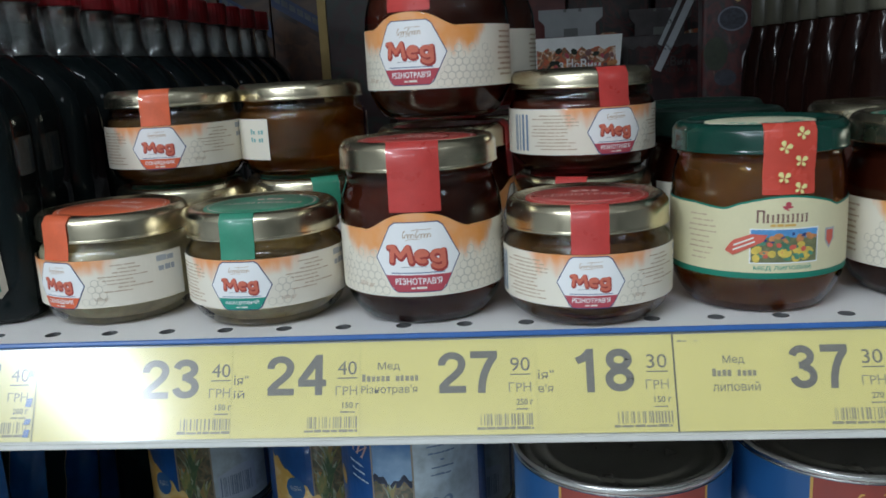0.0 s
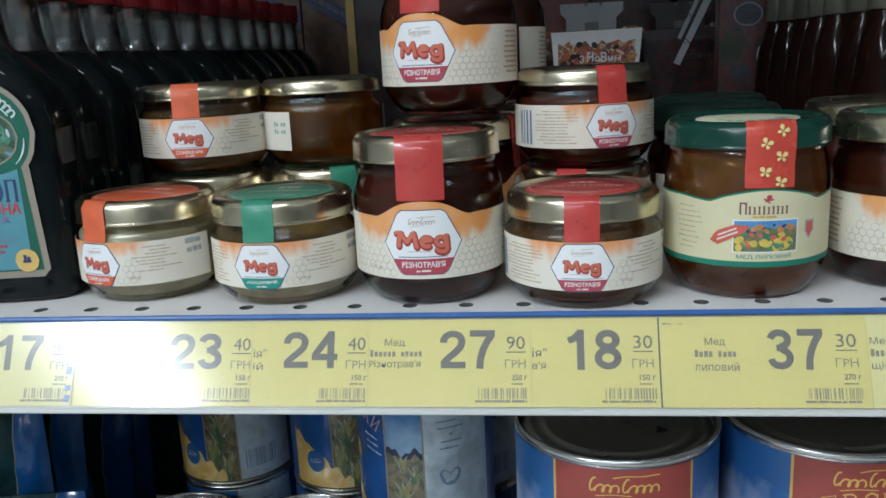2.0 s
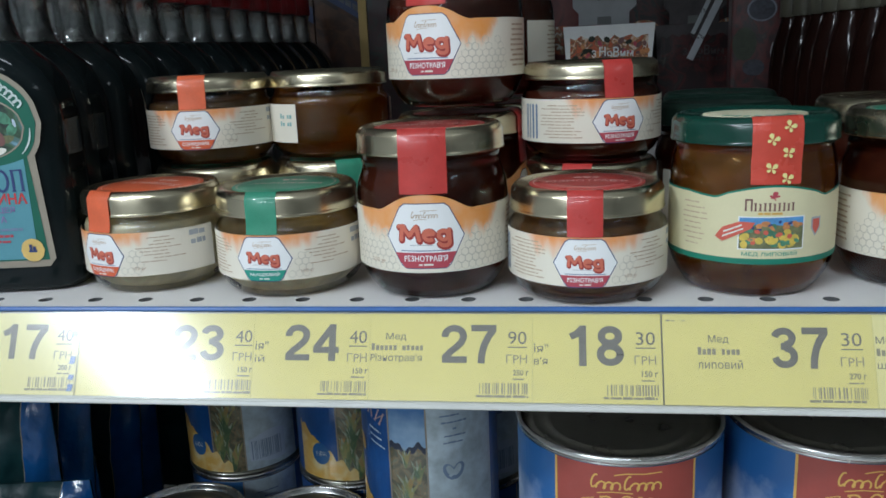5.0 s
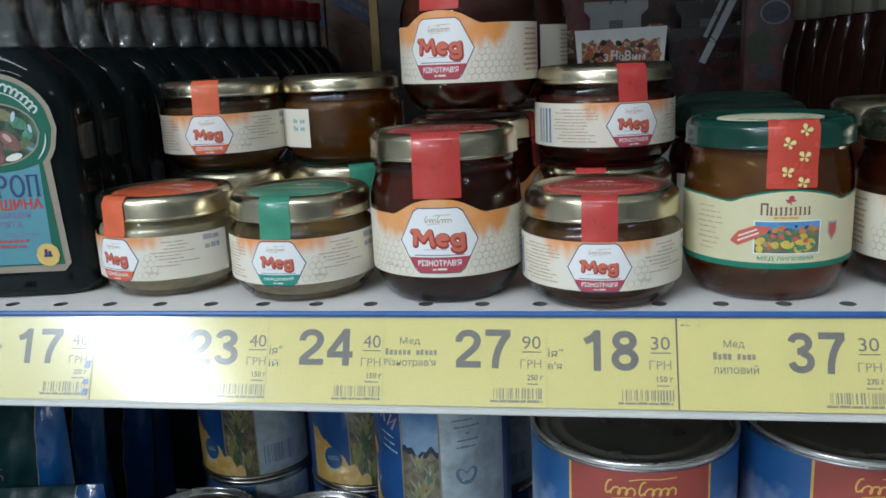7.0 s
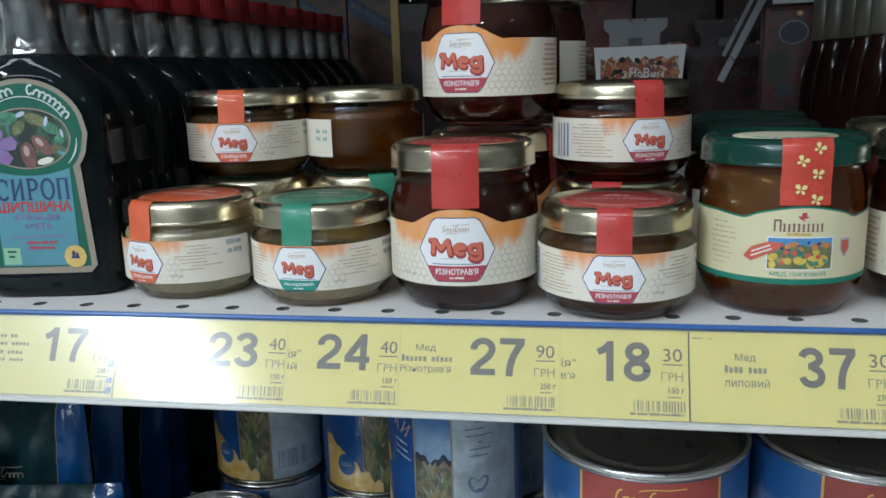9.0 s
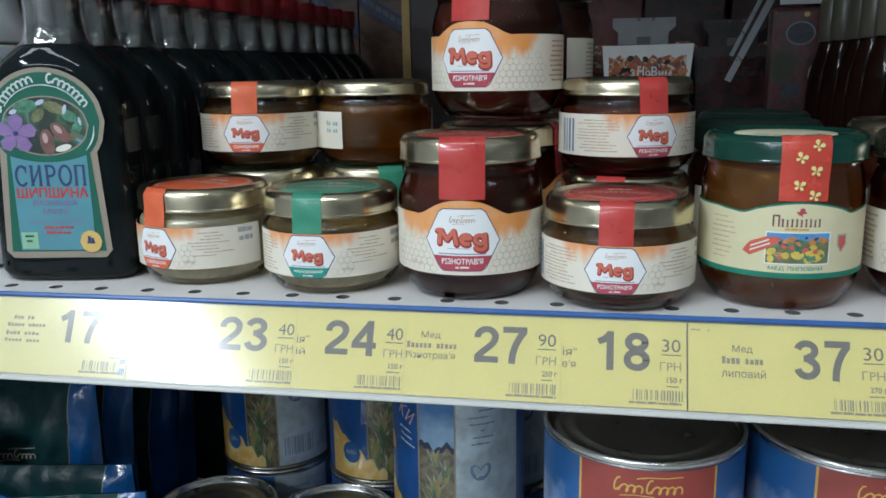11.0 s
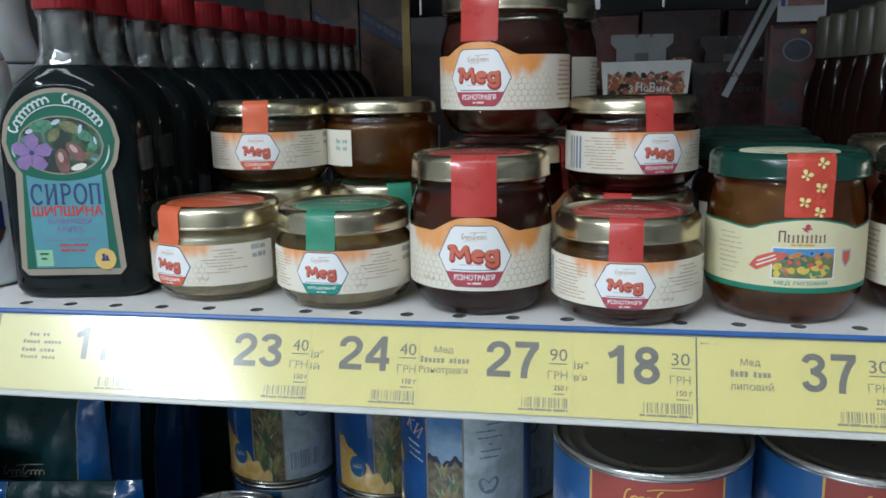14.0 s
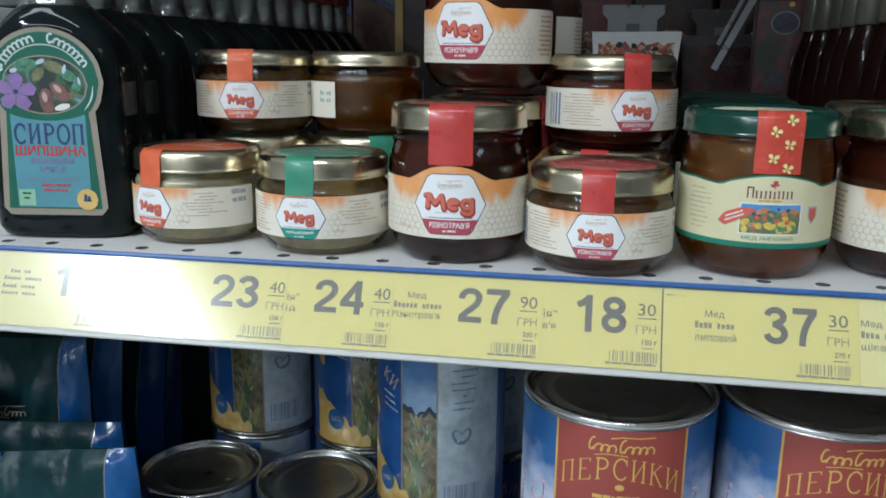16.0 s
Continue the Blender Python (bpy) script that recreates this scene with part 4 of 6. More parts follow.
BIG = [(0.0225, 0.0012), (0.0252, 0.0002), (0.0275, 0.0014), (0.0310, 0.0060), (0.0335, 0.0115), (0.0345, 0.0150), (0.0345, 0.0430), (0.0342, 0.0475), (0.0334, 0.0515), (0.0322, 0.0545), (0.0314, 0.0570), (0.0312, 0.0590), (0.0318, 0.0600), (0.0312, 0.0610), (0.0310, 0.0650)]
PAS = [(0.0225, 0.0012), (0.0255, 0.0002), (0.0280, 0.0014), (0.0312, 0.0065), (0.0337, 0.0120), (0.0345, 0.0160), (0.0345, 0.0450), (0.0343, 0.0500), (0.0338, 0.0545), (0.0328, 0.0590), (0.0322, 0.0615), (0.0322, 0.0660)]


def fill_of(profile, top):
    ins = [(max(r - 0.0016, 0.001), z + 0.0012 + 0.0010 * max(0.0, 1 - z / 0.012)) for r, z in profile if z + 0.0012 < top]
    return ins + [(ins[-1][0] - 0.0002, top)]


def lid_profile(r, z0, z1):
    edge = z1 - 0.0024
    return [(r - 0.0016, z0), (r - 0.0002, z0 + 0.0001), (r, z0 + 0.0006), (r - 0.0003, z0 + 0.0012), (r - 0.0004, z0 + 0.0018), (r - 0.0004, edge - 0.0008), (r - 0.0008, edge), (r - 0.0016, z1 - 0.0012),
            (r - 0.0026, z1 - 0.0003), (r - 0.0036, z1), (r - 0.0046, z1 - 0.0002), (r - 0.0058, z1 - 0.0012), (0.010, z1 - 0.0013), (0.001, z1 - 0.0013)]


def ribbon_mesh(r_body, r_lid, z_low, z_lid, z_top, half, disc_r, off, material):
    """Paper seal: a round sticker on the lid with a tongue that folds over its rim down to the label."""
    v, f = [], []
    path = [(r_body + 0.0003, z_low), (r_body - 0.0004, z_low + (z_lid - z_low) * 0.5), (r_lid + 0.0003, z_lid + 0.0004), (r_lid + 0.0001, z_top - 0.0030), (r_lid - 0.0007, z_top - 0.0018), (r_lid - 0.0022, z_top + 0.0001), (r_lid - 0.0036, z_top + 0.0004), (r_lid - 0.0050, z_top + 0.0002), (disc_r - 0.002, z_top - 0.0006)]
    n = 6
    for q, z in path:
        for i in range(n + 1):
            x = -half + 2 * half * i / n + off
            y = -math.sqrt(max(q * q - x * x, 0.0))
            v.append((x, y, z))
    for k in range(len(path) - 1):
        for i in range(n):
            a = k * (n + 1) + i
            f.append((a, a + 1, a + n + 2, a + n + 1))
    return mesh_of("seal", v, f, material, smooth=True)


def lid_disc(r, z, material):
    return revolve([(r, z), (r - 0.0002, z + 0.0003), (r * 0.5, z + 0.0003)], 40, material)


def ring_marks(r, z, n, w, h, material, a0, a1):
    """Curved lettering on a lid that cannot be read, as small bars."""
    v, f = [], []
    for i in range(n):
        a = a0 + (a1 - a0) * i / (n - 1)
        for rr, da in ((r - h / 2, -w / 2), (r + h / 2, -w / 2), (r + h / 2, w / 2), (r - h / 2, w / 2)):
            t = a + da / r
            v.append((rr * math.sin(t), -rr * math.cos(t), z))
        f.append(tuple(range(4 * i + 3, 4 * i - 1, -1)))
    return mesh_of("print", v, f, material)


JAR_MESH = {}


def shared(key, build):
    if key not in JAR_MESH:
        JAR_MESH[key] = build()
    return JAR_MESH[key]


def stroke_word(sheet, u0, v0, u1, v1, off, material, fat):
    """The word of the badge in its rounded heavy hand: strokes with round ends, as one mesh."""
    def arc(cx, cy, rx, ry, a0, a1, n=12):
        return [(cx + rx * math.cos(math.radians(a0 + (a1 - a0) * i / n)), cy + ry * math.sin(math.radians(a0 + (a1 - a0) * i / n))) for i in range(n + 1)]
    paths = [[(0.06, 0.26), (0.085, 0.88), (0.215, 0.46), (0.345, 0.90), (0.395, 0.27)], [(0.02, 0.85), (0.11, 0.87)],
             [(0.500, 0.545), (0.655, 0.60)] + arc(0.575, 0.52, 0.090, 0.225, 25, 300),
             arc(0.835, 0.55, 0.088, 0.205, 0, 360, 16), [(0.935, 0.80), (0.945, 0.26)] + arc(0.850, 0.22, 0.095, 0.15, 0, -160, 8)]
    w, h = u1 - u0, v1 - v0
    v, f = [], []

    def put(pts):
        b = len(v)
        v.extend(sheet.at(x, y - 0.06 * (x - (u0 + u1) / 2), off) for x, y in pts)
        f.append(tuple(range(b, b + len(pts))))
    for path in paths:
        pts = [(u0 + x * w, v0 + y * h) for x, y in path]
        for (x0, y0), (x1, y1) in zip(pts, pts[1:]):
            n = math.hypot(x1 - x0, y1 - y0) or 1
            dx, dy = -(y1 - y0) / n * fat, (x1 - x0) / n * fat
            put([(x0 - dx, y0 - dy), (x1 - dx, y1 - dy), (x1 + dx, y1 + dy), (x0 + dx, y0 + dy)])
        for x, y in pts:
            put(disc_pts(x, y, fat, fat, 10))
    return mesh_of("letters", v, f, material)


def badge(sheet, label, cv, w, h, ink, tag_word, key):
    """The white hexagon on a honey label with its red word and coloured foot."""
    k = 0.58
    part("badge", shared((key, "rim"), lambda: poly(sheet, hexagon(0, cv, w, h, k), 0.00030, M["navy"], 16)), label, "white hexagonal badge with a dark rim")
    t = 0.00038
    part("badge_field", shared((key, "field"), lambda: poly(sheet, hexagon(0, cv, w - t * 1.15, h - t, k), 0.00038, M["white"], 16)), label)
    zf = cv - h * 0.50

    def foot():
        x = (w - t * 1.2) * (1 - (1 - k) * 0.50)
        xb = (w - t * 1.2) * k
        return poly(sheet, [(-xb, cv - h + t), (xb, cv - h + t), (x, zf), (-x, zf)], 0.00046, ink, 12)
    part("badge_foot", shared((key, "foot", ink.name), foot), label)
    e, lo, hi = (0.57, cv - h * 0.31, cv + h * 0.31) if key == "small" else (0.68, cv - h * 0.32, cv + h * 0.34)
    part("rule", shared((key, "rule"), lambda: columns(sheet, lambda u: zf + h * 0.045, lambda u: zf + h * 0.075, -w * 0.62, w * 0.62, 0.00046, M["barcode"], 8)), label)
    part("word_shadow", shared((key, "sh"), lambda: stroke_word(sheet, -w * e + w * 0.012, lo - h * 0.020, w * e + w * 0.012, hi - h * 0.020, 0.00046, M["word_edge"], w * e * 0.124)), label)
    part("word", shared((key, "word"), lambda: stroke_word(sheet, -w * e, lo + h * 0.015, w * e, hi + h * 0.015, 0.00054, M["word_face"], w * e * 0.074)), label, "red lettering")
    part("brand_mark", shared((key, "brand"), lambda: many(sheet, script_bars(-w * 0.34, cv + h * 0.55, w * 0.66, h * 0.20, 9), 0.00046, M["brown_text"])), label)
    part("swash", shared((key, "swash"), lambda: columns(sheet, lambda u: lo + h * 0.045 - 5 * (u + w * 0.1) ** 2, lambda u: lo + h * 0.065 - 4 * (u + w * 0.1) ** 2, -w * 0.38, w * 0.2, 0.00046, M["stamp"], 8)), label)
    part("kind_word", shared((key, "kind", tag_word), lambda: text(sheet, tag_word, -w * 0.54, zf - h * 0.27, w * 0.54, zf - h * 0.08, 0.00054, M["white"], 0.02)), label)
    part("foot_print", shared((key, "fp"), lambda: many(sheet, lines(-w * 0.25, zf - h * 0.40, w * 0.5, 1, 0.001, h * 0.06, random.Random(2)), 0.00054, M["label_plain"])), label)


def honey_jar(kind, x, y, z, turn, honey, seal, word, label_text, group="honey jars", green=False, arc=2.2, tin="lid", lid=(0.0374, 0.0488)):
    """kind: small (150 g) or big (250 g)."""
    sheet = Round(R_JAR + 0.00015)
    jar = thing("honey_jar", pose(x, y, z, 0, 0, turn), label_text, "jar", group)
    prof = SMALL if kind == "small" else BIG
    top = 0.0335 if kind == "small" else 0.0575
    lz0, lz1, lr = (*lid, 0.0335) if kind == "small" else (0.0632, 0.0748, 0.0335)
    part("glass", shared((kind, "glass"), lambda: revolve(prof, 64, M["glass"])), jar)
    if honey == "layered":
        part("honey", shared((kind, "low"), lambda: revolve(fill_of(prof, 0.0200), 56, M["honey_cream"])), jar, "set pale honey in the lower half")
        part("honey", shared((kind, "high"), lambda: revolve([(0.0330, 0.0202), (0.0330, 0.0300), (0.0318, 0.0325), (0.0310, top)], 56, M["honey_pale"])), jar, "clear golden honey above")
    else:
        part("honey", shared((kind, honey), lambda: revolve(fill_of(prof, top), 56, M[honey])), jar)
    part("lid", shared((kind, tin, lid), lambda: revolve(lid_profile(lr, lz0, lz1), 64, M[tin])), jar, "gold lacquered screw lid" if tin == "lid" else "dark lacquered screw lid")
    if seal:
        sm = M["seal_" + seal]
        tape = part("seal", shared((kind, "seal", seal, lid), lambda: ribbon_mesh(R_JAR, lr, 0.0306 if kind == "small" else 0.0480, lz0, lz1, 0.0072 if kind == "small" else 0.0102, 0.0245, 0.0, sm)), jar, seal + " paper seal over the lid")
        part("seal_disc", shared((kind, "disc", seal, lid), lambda: lid_disc(0.0252, lz1 - 0.0013, sm)), tape)
        part("lettering", shared((kind, "lidword", word, lid), lambda: text(Top(lz1 - 0.00092), word, -0.0175, 0.0000, 0.0175, 0.0052, 0.0, M["seal_pale"], 0.01, arch=9.0)), tape)
        part("seal_mark", shared((kind, "mark2", lid), lambda: ring_marks(0.0120, lz1 - 0.00092, 3, 0.003, 0.0036, M["seal_pale"], 2.8, 3.5)), tape)
        part("seal_ring", shared((kind, "ring", lid), lambda: ring_marks(0.0232, lz1 - 0.00092, 48, 0.0031, 0.0004, M["seal_pale"], 0.0, 6.2)), tape)
    arc_u = arc * R_JAR
    if kind == "small":
        def paper():
            return columns(sheet, lambda u: 0.0098, lambda u: 0.0304, -arc_u, arc_u, 0.00012, M["label_small"], 64, 3)
        label = part("label", shared((kind, "paper", arc), paper), jar, "cream paper label with an orange wash")
        badge(sheet, label, 0.0197, 0.0132, 0.0102, M["teal"] if seal == "green" else (M["seal_orange"] if seal == "orange" else M["rose"]), word, kind)
        rnd = random.Random(5)
        part("small_print", shared((kind, "l1"), lambda: many(sheet, lines(-0.0400, 0.0272, 0.0255, 11, 0.00150, 0.00045, rnd, 0.30), 0.00030, M["brown_text"])), label)
        part("small_print", shared((kind, "l2"), lambda: many(sheet, lines(0.0185, 0.0275, 0.0225, 8, 0.0016, 0.00045, rnd, 0.40), 0.00030, M["brown_text"])), label)
        part("date_stamp", shared((kind, "st"), lambda: many(sheet, lines(0.0430, 0.0265, 0.0095, 2, 0.0042, 0.0024, rnd), 0.00030, M["stamp"])), label)
        part("barcode", shared((kind, "bc"), lambda: many(sheet, barcode(-0.0515, 0.0115, 0.0095, 0.0165, rnd, 2.0), 0.00030, M["barcode"])), label)
        part("weight", shared((kind, "wt"), lambda: text(sheet, "150 gr", 0.0165, 0.0125, 0.0225, 0.0143, 0.00030, M["brown_text"])), label)
        part("honeycomb", shared((kind, "comb"), lambda: comb(sheet, [(0.0125 + 0.0031 * i + (j % 2) * 0.00155, 0.0125 + 0.0027 * j) for i in range(3) for j in range(4) if 0.0125 + 0.0031 * i > 0.0135 - 0.0013 * abs(j - 2.7) + 0.002], 0.0017, 0.00025, 0.00025, M["cell"])), label)
        if turn < -90:
            for end in (-0.0740, 0.0645):
                part("date_stamp", shared((kind, "st2", end), lambda end=end: many(sheet, word_bars(end, 0.0228, 0.0088, 0.0020, rnd) + word_bars(end, 0.0188, 0.0088, 0.0020, rnd), 0.00030, M["stamp_teal"])), label)
    else:
        def rise(u):
            k = abs(u)
            if k < 0.0225:
                return 0.0415 + 0.0062 * (0.5 + 0.5 * math.cos(math.pi * (k / 0.0225) ** 1.5)) - 0.0006 * (k / 0.0225)
            return 0.0412

        def paper():
            return columns(sheet, lambda u: 0.0140, rise, -arc_u, arc_u, 0.00012, M["label_big"], 90, 5)
        label = part("label", shared((kind, "paper", arc), paper), jar, "cream arched paper label with an orange wash")
        badge(sheet, label, 0.0300, 0.0172, 0.0142, M["teal"] if green else M["rose"], word, kind)
        spots = []
        for j in range(8):
            for i in range(-14, 15):
                u, v = 0.0034 * i + (j % 2) * 0.0017, 0.0164 + 0.00295 * j
                edge = 0.0182 - 0.0085 * abs(v - 0.030) / 0.0142 * 0.9
                if abs(u) > edge + 0.0006 and v < 0.0300 + 0.0035 * math.sin(u * 900) - max(0, abs(u) - 0.03) * 0.2 and abs(u) < 0.040:
                    spots.append((u, v))
        part("honeycomb", shared((kind, "comb"), lambda: comb(sheet, spots, 0.00182, 0.00028, 0.00025, M["cell"])), label)
        rnd = random.Random(6)
        part("small_print", shared((kind, "l1"), lambda: many(sheet, lines(0.0435, 0.0375, 0.0160, 9, 0.0024, 0.0009, rnd), 0.00030, M["brown_text"])), label)
        part("small_print", shared((kind, "l2"), lambda: many(sheet, lines(-0.0600, 0.0375, 0.0160, 9, 0.0024, 0.0009, rnd), 0.00030, M["brown_text"])), label)
        part("weight", shared((kind, "wt"), lambda: text(sheet, "250 gr", -0.0270, 0.0172, -0.0190, 0.0194, 0.00030, M["brown_text"], 0.01)), label)
    return jar


def fancy_jar(x, y, z, turn):
    """Wider jar with a green lid, a flowered red seal and a scalloped cream label."""
    jar = thing("honey_jar", pose(x, y, z, 0, 0, turn), "amber honey jar with green lid, flowered red seal and cream label", "jar", "honey jars")
    sheet = Round(R_JAR + 0.00015)
    part("glass", shared(("pas", "glass"), lambda: revolve(PAS, 64, M["glass"])), jar)
    part("honey", shared(("pas", "honey"), lambda: revolve(fill_of(PAS, 0.0605), 56, M["honey_lime"])), jar)
    part("lid", shared(("pas", "lid"), lambda: revolve(lid_profile(0.0347, 0.0640, 0.0752), 64, M["lid_green"])), jar, "green lacquered screw lid")
    tape = part("seal", shared(("pas", "seal"), lambda: ribbon_mesh(R_JAR, 0.0347, 0.0488, 0.0640, 0.0752, 0.0098, 0.0225, 0.0014, M["seal_vermilion"])), jar, "red paper seal with yellow flowers")
    part("seal_disc", shared(("pas", "disc"), lambda: lid_disc(0.0215, 0.0739, M["pale_disc"])), tape, "cream round sticker")
    part("seal_print", shared(("pas", "marks"), lambda: ring_marks(0.0155, 0.07435, 8, 0.0026, 0.0040, M["teal"], -1.0, 1.0)), tape)

    def flowers():
        v, f = [], []
        rnd = random.Random(12)
        for i in range(5):
            cz = (0.0508, 0.0550, 0.0610, 0.0664, 0.0714)[i]
            cx = 0.0014 + (-0.0024 if i % 2 else 0.0038)
            q = 0.0348 if cz > 0.0615 else R_JAR + 0.0002
            q += 0.0006
            spin = rnd.uniform(-0.35, 0.35)
            for a, k in ((0.55, 1.0), (2.1, 1.0), (3.6, 0.7), (5.4, 0.75)):
                b = len(v)
                for da, rr in ((0, 0.0002), (-0.52, 0.0015), (-0.40, 0.0025), (0, 0.0030), (0.40, 0.0025), (0.52, 0.0015)):
                    u, w = cx + rr * k * math.cos(a + spin + da), cz + rr * k * math.sin(a + spin + da)
                    v.append((u, -math.sqrt(q * q - u * u), w))
                f.append(tuple(range(b, b + 6)))
        return mesh_of("print", v, f, M["flower"])
    part("flower_print", shared(("pas", "flowers"), flowers), tape)

    def rise(u):
        k = abs(u - 0.001)
        if k < 0.0185:
            return 0.0455 + 0.0030 * math.cos(k / 0.0185 * math.pi / 2)
        if k < 0.024:
            return 0.0455 - 0.0018 * math.sin((k - 0.0185) / 0.0055 * math.pi / 2)
        return 0.0437 + min((k - 0.024) * 0.12, 0.0015)
    arc_u = 2.2 * R_JAR
    label = part("label", shared(("pas", "edge"), lambda: columns(sheet, lambda u: 0.0160, rise, -arc_u, arc_u, 0.00012, M["green"], 90)), jar, "cream paper label with green borders")
    part("field", shared(("pas", "field"), lambda: columns(sheet, lambda u: 0.0184, lambda u: rise(u) - 0.0008, -arc_u, arc_u, 0.00020, M["label_cream"], 90)), label)
    rnd = random.Random(8)
    part("brand_mark", shared(("pas", "brand"), lambda: many(sheet, glyph_bars(-0.0098, 0.0381, 0.0200, 0.0046, 11, 0.075), 0.0003, M["hip"])), label)
    part("bird_mark", shared(("pas", "bird"), lambda: many(sheet, [disc_pts(0.0012, 0.0452, 0.0011, 0.0008), [(-0.0006, 0.0430), (0.0030, 0.0438), (0.0030, 0.0443), (0.0002, 0.0448)], [(-0.0012, 0.0442), (0.0012, 0.0424), (0.0016, 0.0428), (-0.0006, 0.0447)]], 0.0003, M["rose"])), label)
    part("sub_print", shared(("pas", "sub"), lambda: many(sheet, lines(-0.0055, 0.0366, 0.0115, 1, 0.001, 0.0009, rnd), 0.0003, M["gold"])), label)
    part("picture_border", shared(("pas", "white"), lambda: poly(sheet, [(-0.0125, 0.0221), (0.0137, 0.0221), (0.0137, 0.0359), (-0.0125, 0.0359)], 0.00028, M["white"], 12)), label)
    pic = part("picture", shared(("pas", "pic"), lambda: poly(sheet, [(-0.0120, 0.0226), (0.0132, 0.0226), (0.0132, 0.0354), (-0.0120, 0.0354)], 0.00032, M["orchard"], 12)), label, "small colour picture of an orchard")
    part("picture_sky", shared(("pas", "sky"), lambda: poly(sheet, [(-0.0120, 0.0322), (-0.002, 0.0326), (0.0132, 0.0316), (0.0132, 0.0354), (-0.0120, 0.0354)], 0.00035, mat("sky_print", (0.10, 0.30, 0.58), 0.45, vary=0.35, scale=160), 12)), label)
    rnd = random.Random(77)
    for k, (ink, n, zlo, zhi, size) in enumerate((("orchard_leaf", 10, 0.0240, 0.0325, 0.0022), ("orchard_roof", 12, 0.0262, 0.0330, 0.0017), ("orchard_fruit", 12, 0.0234, 0.0290, 0.0021), ("navy", 6, 0.0300, 0.0338, 0.0009), ("orchard_leaf", 8, 0.0232, 0.0300, 0.0012), ("red_soft", 5, 0.0250, 0.0300, 0.0012))):
        spots = [(rnd.uniform(-0.0105, 0.0118), rnd.uniform(zlo, zhi), size * rnd.uniform(0.6, 1.3), size * rnd.uniform(0.4, 0.9), rnd.uniform(-0.8, 0.8)) for i in range(n)]
        part("picture_patch", shared(("pas", "patch", k), lambda spots=spots, ink=ink, k=k: many(sheet, [disc_pts(a, b, c, d, 9, e) for a, b, c, d, e in spots], 0.00037 + 0.00003 * k, M[ink])), pic)
    part("ribbon_mark", shared(("pas", "flag"), lambda: poly(sheet, [(-0.0215, 0.0270), (-0.0185, 0.0252), (-0.0070, 0.0312), (-0.0060, 0.0335), (-0.0120, 0.0338), (-0.0190, 0.0310)], 0.00056, M["red_soft"], 10)), label)
    part("ribbon_print", shared(("pas", "flag2"), lambda: poly(sheet, [(-0.0185, 0.0270), (-0.0105, 0.0306), (-0.0105, 0.0313), (-0.0185, 0.0277)], 0.00070, M["label_plain"], 8)), label)
    part("ribbon_print", shared(("pas", "flag3"), lambda: poly(sheet, [(-0.0182, 0.0289), (-0.0110, 0.0321), (-0.0110, 0.0328), (-0.0182, 0.0296)], 0.00070, M["label_plain"], 8)), label)
    part("shield", shared(("pas", "shield"), lambda: many(sheet, [[(0.0195, 0.0265), (0.0222, 0.0300), (0.0222, 0.0346), (0.0172, 0.0346), (0.0172, 0.0300)]], 0.0003, M["stamp"])), label)
    part("shield_field", shared(("pas", "shield2"), lambda: many(sheet, [[(0.0195, 0.0275), (0.0215, 0.0302), (0.0215, 0.0338), (0.0179, 0.0338), (0.0179, 0.0302)]], 0.0004, M["red_soft"])), label)
    part("kind_word", shared(("pas", "word"), lambda: text(sheet, "МЕД ЛИПОВИЙ", -0.0108, 0.0193, 0.0110, 0.0216, 0.0003, M["teal"], 0.012)), label)
    part("small_print", shared(("pas", "sp"), lambda: many(sheet, lines(-0.0400, 0.0400, 0.0150, 9, 0.0022, 0.0005, rnd, 0.3), 0.0003, M["brown_text"])), label)
    return jar


W1, W2, W3 = "РІЗНОТРАВ'Я", "АКАЦІЄВИЙ", "СОНЯШНИК"
# front row on the deck
honey_jar("small", -0.1855, 0.3760, DECK, -21, "honey_cream", "orange", W3, "small jar of pale set honey with an orange seal", arc=1.65)
honey_jar("small", -0.1135, 0.3680, DECK, -3, "layered", "green", W2, "small honey jar with a green paper seal")
honey_jar("big", -0.0430, 0.3645, DECK, 2, "honey_dark", "red", W1, "large jar of dark honey with a red seal")
honey_jar("small", 0.0265, 0.3565, DECK, -3, "honey_brown", "red", W1, "small honey jar with a red paper seal")
fancy_jar(0.0980, 0.3670, DECK, 1)
honey_jar("big", 0.1720, 0.3740, DECK, 0, "honey_dark", "green", W2, "large jar of dark honey with a green seal", green=True)
# second row, two high
UP = 0.0508
UNDER, OVER = (0.0386, 0.0500), (0.0390, 0.0476)
honey_jar("small", -0.1790, 0.4430, DECK, 130, "honey_brown", "green", W2, "small honey jar under another jar", lid=UNDER)
honey_jar("small", -0.1790, 0.4430, DECK + UP, 7, "honey_brown", "orange", W3, "small brown honey jar with an orange seal, stacked on another", lid=OVER, arc=1.65)
honey_jar("small", -0.1150, 0.4600, DECK, 30, "honey_amber", "green", W2, "small honey jar under another jar", lid=UNDER)
honey_jar("small", -0.1150, 0.4600, DECK + UP, -142, "honey_amber", "", W2, "small amber honey jar with its label turned away", lid=OVER)
honey_jar("big", -0.0370, 0.4350, DECK, 84, "honey_dark", "red", W1, "large dark honey jar under another jar")
honey_jar("big", -0.0370, 0.4245, DECK + 0.0790, -17, "honey_dark", "red", W1, "large dark honey jar with a red seal, stacked on another")
honey_jar("small", 0.0307, 0.4235, DECK, -14, "honey_dark", "red", W1, "small dark honey jar under another jar", lid=UNDER)
honey_jar("small", 0.0307, 0.4235, DECK + UP, 21, "honey_dark", "red", W1, "small dark honey jar with a red seal, stacked on another", lid=OVER)
